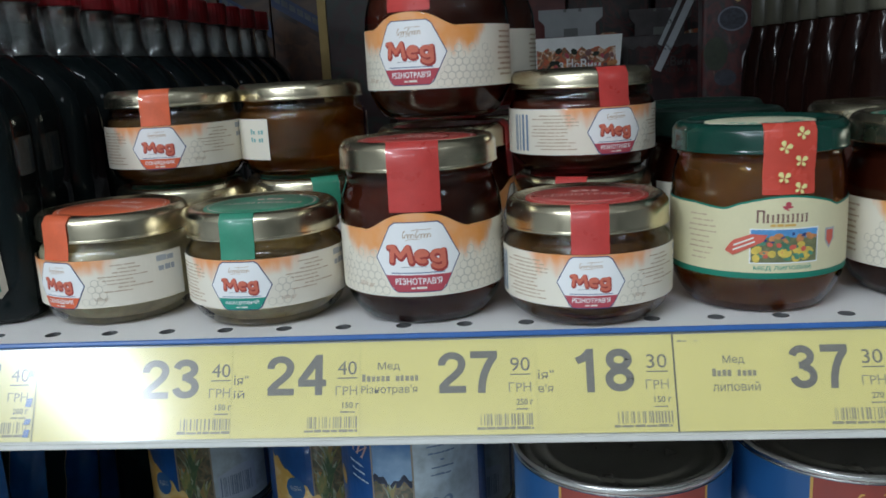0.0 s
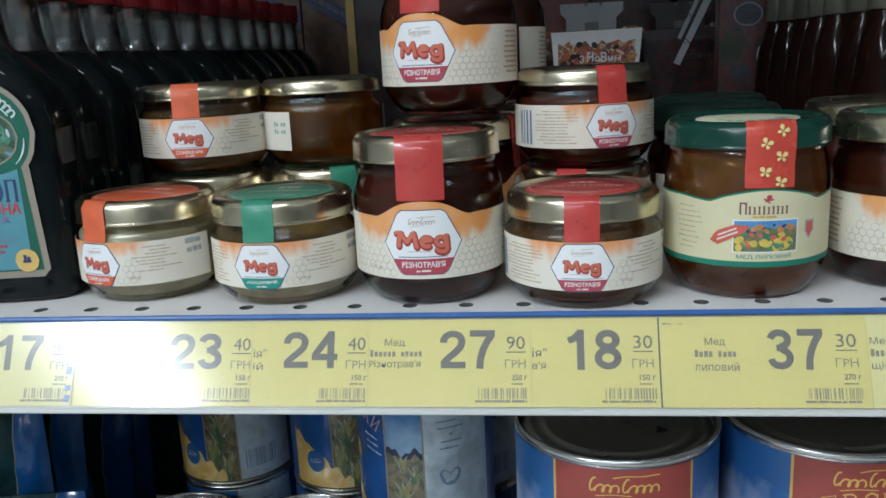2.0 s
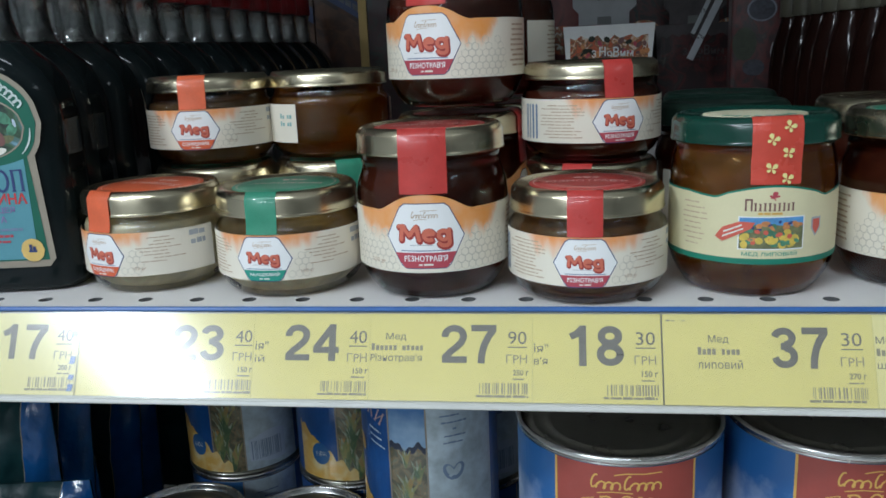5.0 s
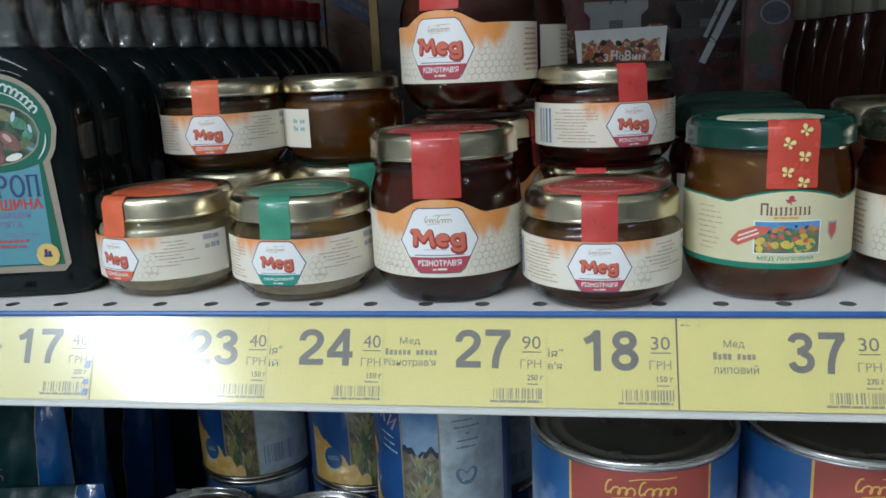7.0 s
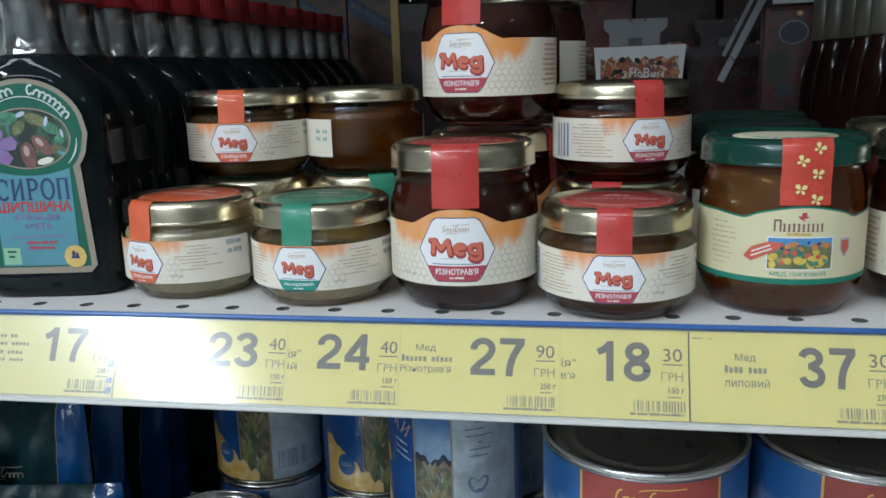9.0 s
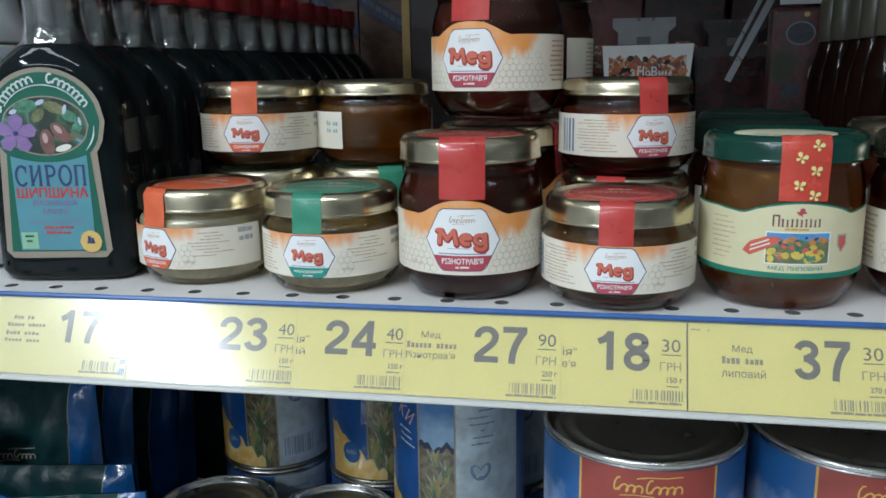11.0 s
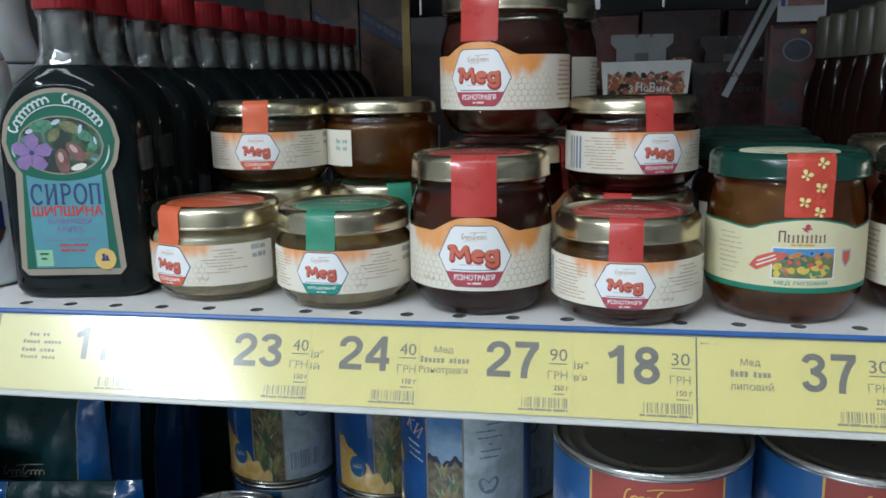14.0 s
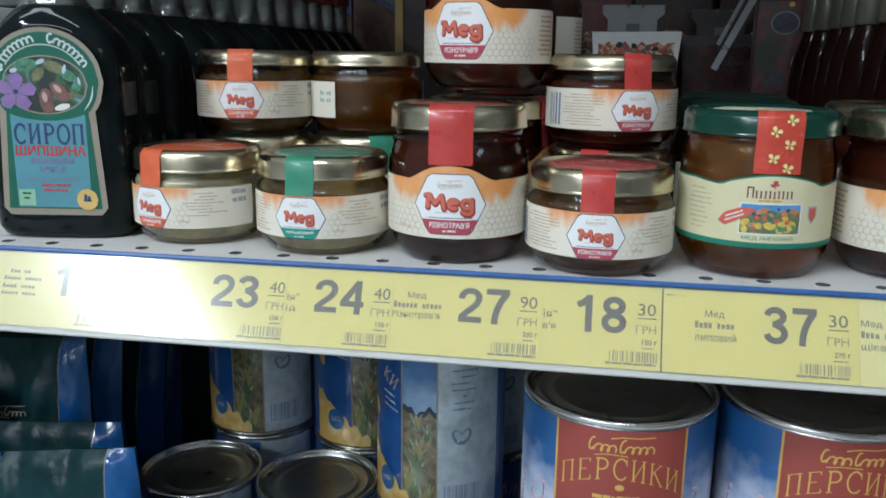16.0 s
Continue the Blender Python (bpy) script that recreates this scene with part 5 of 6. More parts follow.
# further back
honey_jar("big", -0.0220, 0.5050, DECK + 0.0790, 160, "honey_dark", "red", W1, "large dark honey jar stacked behind the others")
honey_jar("big", -0.0180, 0.5050, DECK, -26, "honey_dark", "red", W1, "large dark honey jar at the back of the shelf")
honey_jar("big", 0.1000, 0.4480, DECK, 60, "honey_dark", "", W2, "large dark honey jar with a dark lid", green=True, tin="lid_dark")
honey_jar("big", 0.1120, 0.5250, DECK, -20, "honey_dark", "", W2, "large dark honey jar at the back of the shelf", green=True, tin="lid_dark")
honey_jar("big", 0.1800, 0.4470, DECK, 30, "honey_dark", "", W2, "large dark honey jar behind another", green=True)


# ---------------------------------------------------------------- cans on the lower shelf
def can_parts(can, r, h):
    part("rim", shared(("rim", r, h), lambda: revolve([(r - 0.0016, h - 0.0034), (r + 0.0006, h - 0.0030), (r + 0.0009, h - 0.0014), (r + 0.0003, h), (r - 0.0012, h + 0.0001), (r - 0.0018, h - 0.0010), (r - 0.0020, h - 0.0040), (r - 0.0026, h - 0.0046)], 64, M["tin"], caps=False)), can, "bright rolled tin rim")
    part("tin_lid", shared(("top", r, h), lambda: revolve([(r - 0.0018, h - 0.0048), (r - 0.0055, h - 0.0046), (r - 0.0065, h - 0.0036), (r - 0.0080, h - 0.0034), (r - 0.0095, h - 0.0046), (r - 0.0140, h - 0.0042), (r - 0.0150, h - 0.0036), (r - 0.0165, h - 0.0042), (0.002, h - 0.0042)], 64, M["tin_dark"])), can)
    part("foot_rim", shared(("foot", r, h), lambda: revolve([(r - 0.0020, 0.0), (r + 0.0003, 0.0001), (r + 0.0009, 0.0014), (r + 0.0006, 0.0030), (r - 0.0010, 0.0036)], 64, M["tin_dark"], caps=False)), can)
    part("tin_body", shared(("body", r, h), lambda: revolve([(r - 0.0012, 0.0020), (r - 0.0002, 0.0045), (r - 0.0002, h - 0.0045), (r - 0.0014, h - 0.0025)], 64, M["tin"], caps=False)), can)


R_PE, H_PE = 0.0495, 0.119


def peach_can(x, y, z, turn, label="large peach can with a red and blue printed label"):
    can = thing("fruit_can", pose(x, y, z, 0, 0, turn), label, "can", "peach cans")
    can_parts(can, R_PE, H_PE)
    s = Round(R_PE)
    h0, h1 = 0.0045, H_PE - 0.0042
    wrap = part("label", shared(("pe", "wrap"), lambda: columns(s, lambda u: h0, lambda u: h1, -R_PE * math.pi, R_PE * math.pi * 0.999, 0.0001, M["can_blue"], 80)), can, "blue printed label")
    half = 0.0325
    for a, b in ((-0.0525, -half), (half, 0.0525), (0.0525, 0.102), (-0.102, -0.0525)):
        field = part("sky_print", shared(("pe", "bl", a), lambda a=a, b=b: columns(s, lambda u: h0, lambda u: h1 - 0.001, a, b, 0.0002, M["can_dusk"], 16)), wrap, "blue sky print with blossom")
        rnd = random.Random(int(a * 1e4) + 900)
        twigs, buds = [], []
        for i in range(7):
            x, z, lean = rnd.uniform(a + 0.002, b - 0.002), rnd.uniform(0.012, 0.040), rnd.uniform(-0.25, 0.25)
            for k in range(5):
                x2, z2, t = x + lean * 0.008 + rnd.uniform(-0.0012, 0.0012), z + rnd.uniform(0.006, 0.010), 0.0007 - 0.0001 * k
                if not a + 0.001 < x2 < b - 0.001:
                    break
                twigs.append([(x - t, z), (x + t, z), (x2 + t * 0.8, z2), (x2 - t * 0.8, z2)])
                for q in range(5):
                    r = rnd.uniform(0.0006, 0.0015)
                    bx, bz = x2 + rnd.uniform(-0.0030, 0.0030), z2 + rnd.uniform(-0.004, 0.003)
                    if a + 0.0016 < bx < b - 0.0016:
                        buds.append(disc_pts(bx, bz, r, r * 0.9, 7))
                x, z = x2, z2
        part("twig_print", shared(("pe", "tw", a), lambda: many(s, twigs, 0.00028, M["twig"])), wrap)
        part("blossom_print", shared(("pe", "bd", a), lambda: many(s, buds, 0.00032, M["blossom"])), wrap)
    part("red_panel", shared(("pe", "panel"), lambda: columns(s, lambda u: h0, lambda u: h1, -half, half, 0.0003, M["can_red"], 24)), wrap, "red label panel")
    for sg in (-1, 1):
        part("gold_line", shared(("pe", "line", sg), lambda sg=sg: columns(s, lambda u: h0, lambda u: h1, sg * half - 0.0006, sg * half + 0.0006, 0.0004, M["gold"], 2)), wrap)
    part("brand_mark", shared(("pe", "brand"), lambda: many(s, script_bars(-0.0165, 0.1035, 0.0315, 0.0070, 9), 0.0005, M["gold"])), wrap, "gold script mark")
    part("lettering", shared(("pe", "word"), lambda: serif_word(s, "ПЕРСИКИ", -0.0298, 0.0900, 0.0298, 0.1008, 0.0005, M["gold"], 0.00042, 9.5)), wrap, "gold capital letters")
    part("swash", shared(("pe", "swash"), lambda: many(s, [[(-0.018, 0.0846), (0.0, 0.0862), (0.018, 0.0840), (0.0, 0.0852)], disc_pts(0, 0.0857, 0.0022, 0.0017, 12)], 0.0005, M["gold"])), wrap)
    part("small_print", shared(("pe", "sp"), lambda: many(s, lines(-0.013, 0.0790, 0.026, 2, 0.0042, 0.0022, random.Random(1)), 0.0005, M["gold"])), wrap)
    return can


for px, py, pt in ((0.0425, 0.3785, 0), (0.1455, 0.3865, 4), (0.2480, 0.3850, 0)):
    for k in range(2):
        peach_can(px, py, LOW + k * H_PE, pt if k else pt + 40)
    peach_can(px + 0.004, py + 0.103, LOW + H_PE, 30)
    peach_can(px + 0.004, py + 0.103, LOW, 10)

R_PI, H_PI = 0.0420, 0.117


def pine_can(x, y, z, turn):
    can = thing("fruit_can", pose(x, y, z, 0, 0, turn), "blue pineapple can with yellow fruit and a silver panel", "can", "pineapple cans")
    can_parts(can, R_PI, H_PI)
    s = Round(R_PI)
    h0, h1 = 0.0042, H_PI - 0.0042
    wrap = part("label", shared(("pi", "wrap"), lambda: columns(s, lambda u: h0, lambda u: h1, -R_PI * math.pi, R_PI * math.pi * 0.999, 0.0001, M["can_deep"], 72)), can, "deep blue printed label")
    def ridge(u):
        return 0.0760 + 0.0022 * math.sin(u * 420 + 1.0) + 0.0012 * math.sin(u * 1100)
    part("picture", shared(("pi", "leaf"), lambda: columns(s, lambda u: h0, lambda u: ridge(u) - 0.004, -0.0165, 0.0060, 0.0002, M["can_field"], 14)), wrap, "picture of a plantation")
    part("picture_hill", shared(("pi", "hill"), lambda: columns(s, lambda u: ridge(u) - 0.004, ridge, -0.0165, 0.0060, 0.0002, M["barcode_dim"], 20)), wrap, "dark blue hills")
    part("picture_sky", shared(("pi", "sky"), lambda: columns(s, ridge, lambda u: h1, -0.0165, 0.0060, 0.0002, M["can_sky_fade"], 20)), wrap)
    rnd = random.Random(63)
    blades, fruits = [], []
    for n in range(8):
        x0, z0 = rnd.uniform(-0.0150, 0.0040), 0.062 - 0.056 * (n / 7) ** 0.9
        near = 1.0 - z0 / 0.075
        for lean in (-0.0075, -0.0045, -0.0015, 0.0020, 0.0050, 0.0080):
            tall = rnd.uniform(0.007, 0.012) + 0.013 * near
            x1 = min(max(x0 + lean * (0.35 + near) * rnd.uniform(0.8, 1.3), -0.0162), 0.0058)
            fat = 0.0007 + 0.0015 * near
            xm = min(max(x0 + (x1 - x0) * 0.3, -0.0150), 0.0046)
            blades.append([(max(x0 - fat * 0.6, -0.0163), z0), (min(x0 + fat * 0.6, 0.0059), z0), (min(xm + fat, 0.0059), z0 + tall * 0.55), (x1, z0 + tall), (max(xm - fat, -0.0163), z0 + tall * 0.55)])
        if n % 4 == 1:
            fruits.append(disc_pts(min(max(x0, -0.013), 0.003), z0 + 0.006 + 0.008 * near, 0.0018 + 0.0016 * near, 0.0026 + 0.0026 * near, 12))
    part("ripe_print", shared(("pi", "ripe"), lambda: many(s, fruits, 0.00028, M["can_fruit"])), wrap)
    part("leaf_print", shared(("pi", "leaf2"), lambda: many(s, blades[::2], 0.00032, M["can_blade"])), wrap)
    part("leaf_print", shared(("pi", "leaf3"), lambda: many(s, blades[1::2], 0.00036, M["can_leaf"])), wrap)
    part("fruit_print", shared(("pi", "fruit"), lambda: columns(s, lambda u: h0, lambda u: min(0.050, 0.043 - 0.8 * (u + 0.048) + 0.0035 * abs(math.sin(u * 330)) + 0.001 * math.sin(u * 800)), -0.050, -0.0035, 0.0005, M["can_yellow"], 70)), wrap, "yellow pineapple slices print")
    part("brand_oval", shared(("pi", "oval"), lambda: poly(s, disc_pts(-0.0305, 0.0235, 0.0075, 0.0082, 20), 0.0007, M["can_blue"], 12)), wrap, "blue oval mark")
    part("brand_mark", shared(("pi", "oval2"), lambda: many(s, script_bars(-0.0350, 0.0225, 0.0085, 0.0024, 5), 0.0008, M["label_plain"])), wrap)
    part("silver_panel", shared(("pi", "silver"), lambda: columns(s, lambda u: h0, lambda u: h1, 0.0065, 0.050, 0.0003, M["can_grey"], 20)), wrap, "silver panel with small print")
    for a in (-0.0170, 0.0062):
        part("gold_line", shared(("pi", "gl", a), lambda a=a: columns(s, lambda u: h0, lambda u: h1, a - 0.0005, a + 0.0005, 0.0004, M["tan_border"], 2)), wrap)

    part("lettering", shared(("pi", "word"), lambda: serif_word(s, "КИ", -0.0345, 0.0885, -0.0195, 0.0965, 0.0005, M["rose_pale"], 0.00050, 0.0, -27)), wrap, "pale gold lettering")
    rnd = random.Random(21)
    slope = []
    for k in range(3):
        slope += [[(x, z - 0.24 * (x + 0.0345)) for x, z in pts] for pts in lines(-0.0340 + 0.0008 * k, 0.0830 - 0.0042 * k, 0.0135, 1, 0.001, 0.0011, rnd, 0.25)]
    part("small_print", shared(("pi", "sp0"), lambda: many(s, slope, 0.0005, M["print_pale"])), wrap)
    part("yellow_drop", shared(("pi", "drop"), lambda: poly(s, disc_pts(-0.0440, 0.0690, 0.0032, 0.0060, 16, 0.3), 0.0005, M["can_yellow"], 10)), wrap, "yellow fruit piece print")
    part("small_print", shared(("pi", "sp"), lambda: many(s, lines(0.0135, 0.1020, 0.0185, 7, 0.0042, 0.0010, rnd, 0.45), 0.0004, M["barcode"])), wrap)
    part("code_panel", shared(("pi", "bcp"), lambda: columns(s, lambda u: 0.0095 + 0.0016 * math.sin(u * 160), lambda u: 0.0300 + 0.0030 * math.sin(u * 130 - 2.0), 0.0095, 0.0375, 0.00036, M["print_pale"], 16)), wrap, "pale wavy panel")
    part("heart_mark", shared(("pi", "heart"), lambda: many(s, [disc_pts(0.0190, 0.0590, 0.0034, 0.0058, 14, 0.5), disc_pts(0.0242, 0.0590, 0.0034, 0.0058, 14, -0.5)], 0.0004, M["barcode"])), wrap)
    part("heart_field", shared(("pi", "heart2"), lambda: many(s, [disc_pts(0.0194, 0.0598, 0.0020, 0.0038, 14, 0.5), disc_pts(0.0238, 0.0598, 0.0020, 0.0038, 14, -0.5)], 0.0005, M["can_grey"])), wrap)
    part("barcode", shared(("pi", "bc"), lambda: many(s, barcode(0.0110, 0.012, 0.024, 0.0145, rnd), 0.0004, M["barcode"])), wrap)
    return can


PINE_LOW = [(-0.2400, 0.465), (-0.154, 0.466), (-0.0670, 0.464), (-0.2285, 0.557), (-0.139, 0.550), (-0.052, 0.551), (-0.212, 0.378), (-0.115, 0.378), (-0.029, 0.376)]
PINE_HIGH = [(-0.0670, 0.464, -2), (-0.2285, 0.557, 13), (-0.139, 0.550, 21), (-0.052, 0.551, 5)]
for k, (px, py) in enumerate(PINE_LOW):
    pine_can(px, py, LOW, 8 + 35 * (k % 3))
for px, py, turn in PINE_HIGH:
    pine_can(px, py, LOW + H_PI, turn)


# ---------------------------------------------------------------- foil pouches
def pouch_grid(w, h, d, u0, u1, off, material, n=26, rows=34, seed=0):
    """Front and back of a filled pouch between u0 and u1 of its width, with crimped ends."""
    v, f = [], []
    for side in (-1, 1):
        b = len(v)
        for j in range(rows + 1):
            t = j / rows
            for i in range(n + 1):
                a = u0 + (u1 - u0) * i / n
                fat = max(0.0, math.sin(math.pi * t)) ** 0.55 * max(0.0, 1 - (2 * a - 1) ** 4) ** 0.6
                wr = 0.0035 * noise.noise(Vector((a * 6 + seed, t * 5, side))) + 0.0022 * noise.noise(Vector((a * 15 + seed, t * 13, side))) + 0.0022 * max(0.0, t - 0.72) * 3.5 * noise.noise(Vector((a * 30 + seed, t * 9, 2 * side)))
                y = side * (d / 2 * fat + off + 0.0004) + wr * (0.25 + fat)
                v.append(((a - 0.5) * w * (1 - 0.05 * fat), y, t * h))
        for j in range(rows):
            for i in range(n):
                q = b + j * (n + 1) + i
                face = (q, q + 1, q + n + 2, q + n + 1)
                f.append(face if side < 0 else tuple(reversed(face)))
    return mesh_of("foil", v, f, material, smooth=True)


def pouch(x, y, z, rx, ry, rz, var):
    p = thing("coffee_pouch", pose(x, y, z, rx, ry, rz), "dark green foil pouch with blue side bands", "pouch", "foil pouches")
    w, h, d = 0.106, 0.178, 0.032
    part("body", shared(("pouch", var), lambda: pouch_grid(w, h, d, 0.0, 1.0, 0.0, M["foil"], seed=var * 3.7)), p)
    for a, b in ((0.0, 0.15), (0.85, 1.0)):
        part("side_band", shared(("pouch", var, a), lambda a=a, b=b: pouch_grid(w, h + 0.0002, d, a, b, 0.0006, M["foil_blue"], n=8, seed=var * 3.7)), p, "blue foil band")
    for a in (0.151, 0.848):
        part("gold_line", shared(("pouchl", var, a), lambda a=a: pouch_grid(w, h, d, a - 0.0022, a + 0.0022, 0.0008, M["tan_border"], n=1, seed=var * 3.7)), p)

    def mark():
        me = []
        for pts in script_bars(-0.016, 0.128, 0.032, 0.006, 9):
            me.append(pts)
        return many(Flat(), me, d / 2 + 0.0035, M["tan_border"])
    part("brand_mark", shared(("pouch", "mark"), mark), p, "gold script mark")
    return p


# x, y, height of the top edge, turn and sideways lean
POUCHES = [(-0.2655, 0.352, 1.0655, 2, -6), (-0.2955, 0.386, 1.0685, 1, -4), (-0.347, 0.424, 1.103, -3, -5), (-0.362, 0.464, 1.105, 3, 2), (-0.372, 0.504, 1.110, -2, -3), (-0.372, 0.545, 1.108, 2, 2),
           (-0.388, 0.366, 1.068, -14, 6), (-0.430, 0.408, 1.085, -8, 5), (-0.455, 0.450, 1.080, 4, -4), (-0.450, 0.500, 1.085, -3, 2), (-0.510, 0.372, 1.060, 6, 3), (-0.560, 0.420, 1.075, -4, -3), (-0.375, 0.590, 1.105, 0, 0), (-0.450, 0.560, 1.085, 0, 0), (-0.330, 0.610, 1.122, 3, 2), (-0.318, 0.655, 1.130, -2, -2), (-0.310, 0.700, 1.135, 2, 1)]
for k, (px, py, top, rz, lean) in enumerate(POUCHES):
    pouch(px, py, top - 0.176, -5 + 3 * math.sin(k * 2.1), lean, rz, k % 3)


# ---------------------------------------------------------------- syrup bottles
def syrup_bottle(x, y, z, turn, front=True):
    b = thing("syrup_bottle", pose(x, y, z, 0, 0, turn), "dark syrup bottle with green arched label and red cap" if front else "dark syrup bottle with red cap in a row", "bottle", "syrup bottles")
    sec = [(0.0300, 0.0150, 0.0, 3.5), (0.0340, 0.0182, 0.0015, 3.8), (0.0360, 0.0201, 0.006, 4.0), (0.0363, 0.0201, 0.040, 4.0), (0.0363, 0.0201, 0.078, 4.0), (0.0361, 0.0201, 0.086, 4.0), (0.0352, 0.0201, 0.092, 3.9), (0.0337, 0.0200, 0.0975, 3.7), (0.0314, 0.0199, 0.1025, 3.5), (0.0284, 0.0197, 0.107, 3.3), (0.0250, 0.0190, 0.111, 3.0), (0.0216, 0.0178, 0.1145, 2.7), (0.0191, 0.0166, 0.117, 2.4), (0.0176, 0.0158, 0.119, 2.2)]
    part("filled_glass", shared(("syr", "body"), lambda: loft([oval(a, c, zz, 72, power) for a, c, zz, power in sec], M["syrup"])), b)
    necks = [(0.0177, 0.0158, 0.119), (0.0160, 0.0148, 0.1208), (0.0148, 0.0140, 0.1235), (0.0140, 0.0135, 0.128), (0.0135, 0.0132, 0.134), (0.0132, 0.0130, 0.142), (0.0142, 0.0142, 0.1440), (0.0142, 0.0142, 0.1455), (0.0130, 0.0130, 0.147), (0.0110, 0.0110, 0.1470), (0.0112, 0.0110, 0.134), (0.0118, 0.0114, 0.128), (0.0128, 0.0120, 0.1235), (0.0156, 0.0138, 0.1194)]
    part("neck", shared(("syr", "neck"), lambda: loft([oval(a, c, zz, 32) for a, c, zz in necks], M["neck"], cap=False)), b, "clear glass neck")

    def cap():
        rings = []
        for rr, zz in ((0.0145, 0.1460), (0.0150, 0.1465), (0.0150, 0.1620), (0.0144, 0.1632), (0.0105, 0.1634)):
            rings.append([((rr + (0.0002 if i % 2 and 0.1465 <= zz <= 0.162 else 0)) * math.sin(2 * math.pi * i / 60), -(rr + (0.0002 if i % 2 and 0.1465 <= zz <= 0.162 else 0)) * math.cos(2 * math.pi * i / 60), zz) for i in range(60)])
        return loft(rings, M["cap_red"], smooth=False)
    part("cap", shared(("syr", "cap"), cap), b, "red ribbed screw cap")
    s = Flat()
    y0 = 0.0202
    label = part("label", shared(("syr", "tan"), lambda: poly(s, [(-0.0272, 0.0170), (-0.0269, 0.0152), (-0.0261, 0.0140), (-0.0248, 0.0133), (-0.0230, 0.0131), (0.0230, 0.0131), (0.0248, 0.0133), (0.0261, 0.0140), (0.0269, 0.0152), (0.0272, 0.0170), (0.0240, 0.078), (-0.0240, 0.078)], y0, M["tan_border"], 16)), b, "green arched label with tan border")
    part("label_arch", shared(("syr", "tan2"), lambda: poly(s, disc_pts(0, 0.0815, 0.0298, 0.0265, 40), y0 + 0.0001, M["tan_border"], 30)), label)
    part("green_field", shared(("syr", "g1"), lambda: poly(s, [(-0.0242, 0.0165), (0.0242, 0.0165), (0.0215, 0.078), (-0.0215, 0.078)], y0 + 0.0002, M["green_deep"], 12)), label)
    part("green_arch", shared(("syr", "g2"), lambda: poly(s, disc_pts(0, 0.0815, 0.0273, 0.0242, 40), y0 + 0.0003, M["green_deep"], 30)), label)
    if front:
        part("blue_panel", shared(("syr", "bp"), lambda: columns(s, lambda u: 0.0172, lambda u: 0.0618 + 9 * u * u, -0.0192, 0.0192, y0 + 0.0004, M["panel_blue"], 14)), label, "light blue panel")
        part("oval_border", shared(("syr", "ob"), lambda: poly(s, disc_pts(0, 0.0797, 0.0219, 0.0147, 32), y0 + 0.00045, M["tan_border"], 24)), label)
        pic = part("picture", shared(("syr", "pic"), lambda: poly(s, disc_pts(0, 0.0797, 0.0211, 0.0140, 32), y0 + 0.0005, M["olive"], 24)), label, "picture of a violet flower and rosehips")

        leaves = []
        for lx, lz, turn_deg, size in ((-0.0085, 0.0895, 10, 0.0135), (0.0055, 0.0885, 150, 0.0120), (0.0125, 0.0845, -45, 0.0105), (-0.0030, 0.0850, 60, 0.0100), (0.0160, 0.0790, 70, 0.0085), (0.0130, 0.0745, 20, 0.0080)):
            c, q = math.cos(math.radians(turn_deg)), math.sin(math.radians(turn_deg))
            leaves.append([(lx + size * (a * c - b * q), lz + size * (a * q + b * c) * 0.8) for a, b in ((-0.5, 0), (-0.32, -0.22), (0.0, -0.31), (0.30, -0.22), (0.5, 0), (0.30, 0.20), (0.0, 0.29), (-0.32, 0.20))])
        part("leaf_print", shared(("syr", "lf1"), lambda: many(s, leaves[::2], y0 + 0.00055, M["orchard_leaf"])), label)
        part("leaf_print", shared(("syr", "lf2"), lambda: many(s, leaves[1::2], y0 + 0.0006, M["orchard"])), label)
        part("sky_patch", shared(("syr", "sky"), lambda: many(s, [disc_pts(-0.0012, 0.0912, 0.0026, 0.0012, 7, 0.4), disc_pts(0.0106, 0.0876, 0.0010, 0.0026, 7, -0.3), disc_pts(-0.0150, 0.0868, 0.0022, 0.0012, 6, 0.3), disc_pts(0.0176, 0.0818, 0.0008, 0.0022, 6, 0.2)], y0 + 0.00065, M["print_pale"])), label, "pale blue sky patches")

        def petals():
            out = []
            for i in range(5):
                a = 0.25 + i * 2 * math.pi / 5
                out.append([(-0.0148 + 0.0108 * k * math.cos(a + d), 0.0760 + 0.0098 * k * math.sin(a + d)) for k, d in ((0.10, -0.6), (0.55, -0.60), (0.85, -0.42), (1.0, -0.06), (0.92, 0.34), (0.55, 0.60), (0.10, 0.6))])
            return many(s, out, y0 + 0.0007, M["violet"])
        part("flower_print", shared(("syr", "pet"), petals), label)
        part("flower_heart", shared(("syr", "heart"), lambda: many(s, [disc_pts(-0.0147, 0.0762, 0.0014, 0.0012, 10)], y0 + 0.0009, M["navy"])), label)
        part("hip_print", shared(("syr", "hip"), lambda: many(s, [disc_pts(0.0006, 0.0718, 0.0037, 0.0064, 18, 0.1), disc_pts(0.0076, 0.0764, 0.0034, 0.0060, 18, 0.75)], y0 + 0.0008, M["hip"])), label)
        part("hip_gleam", shared(("syr", "hg"), lambda: many(s, [disc_pts(-0.0002, 0.0738, 0.0014, 0.0026, 12, 0.1), disc_pts(0.0066, 0.0780, 0.0013, 0.0026, 12, 0.75)], y0 + 0.0010, M["rose_pale"])), label)
        part("gleam_print", shared(("syr", "gl"), lambda: many(s, [disc_pts(0.0082, 0.0688, 0.0042, 0.0016, 12, 0.25)], y0 + 0.0006, M["label_plain"])), label)

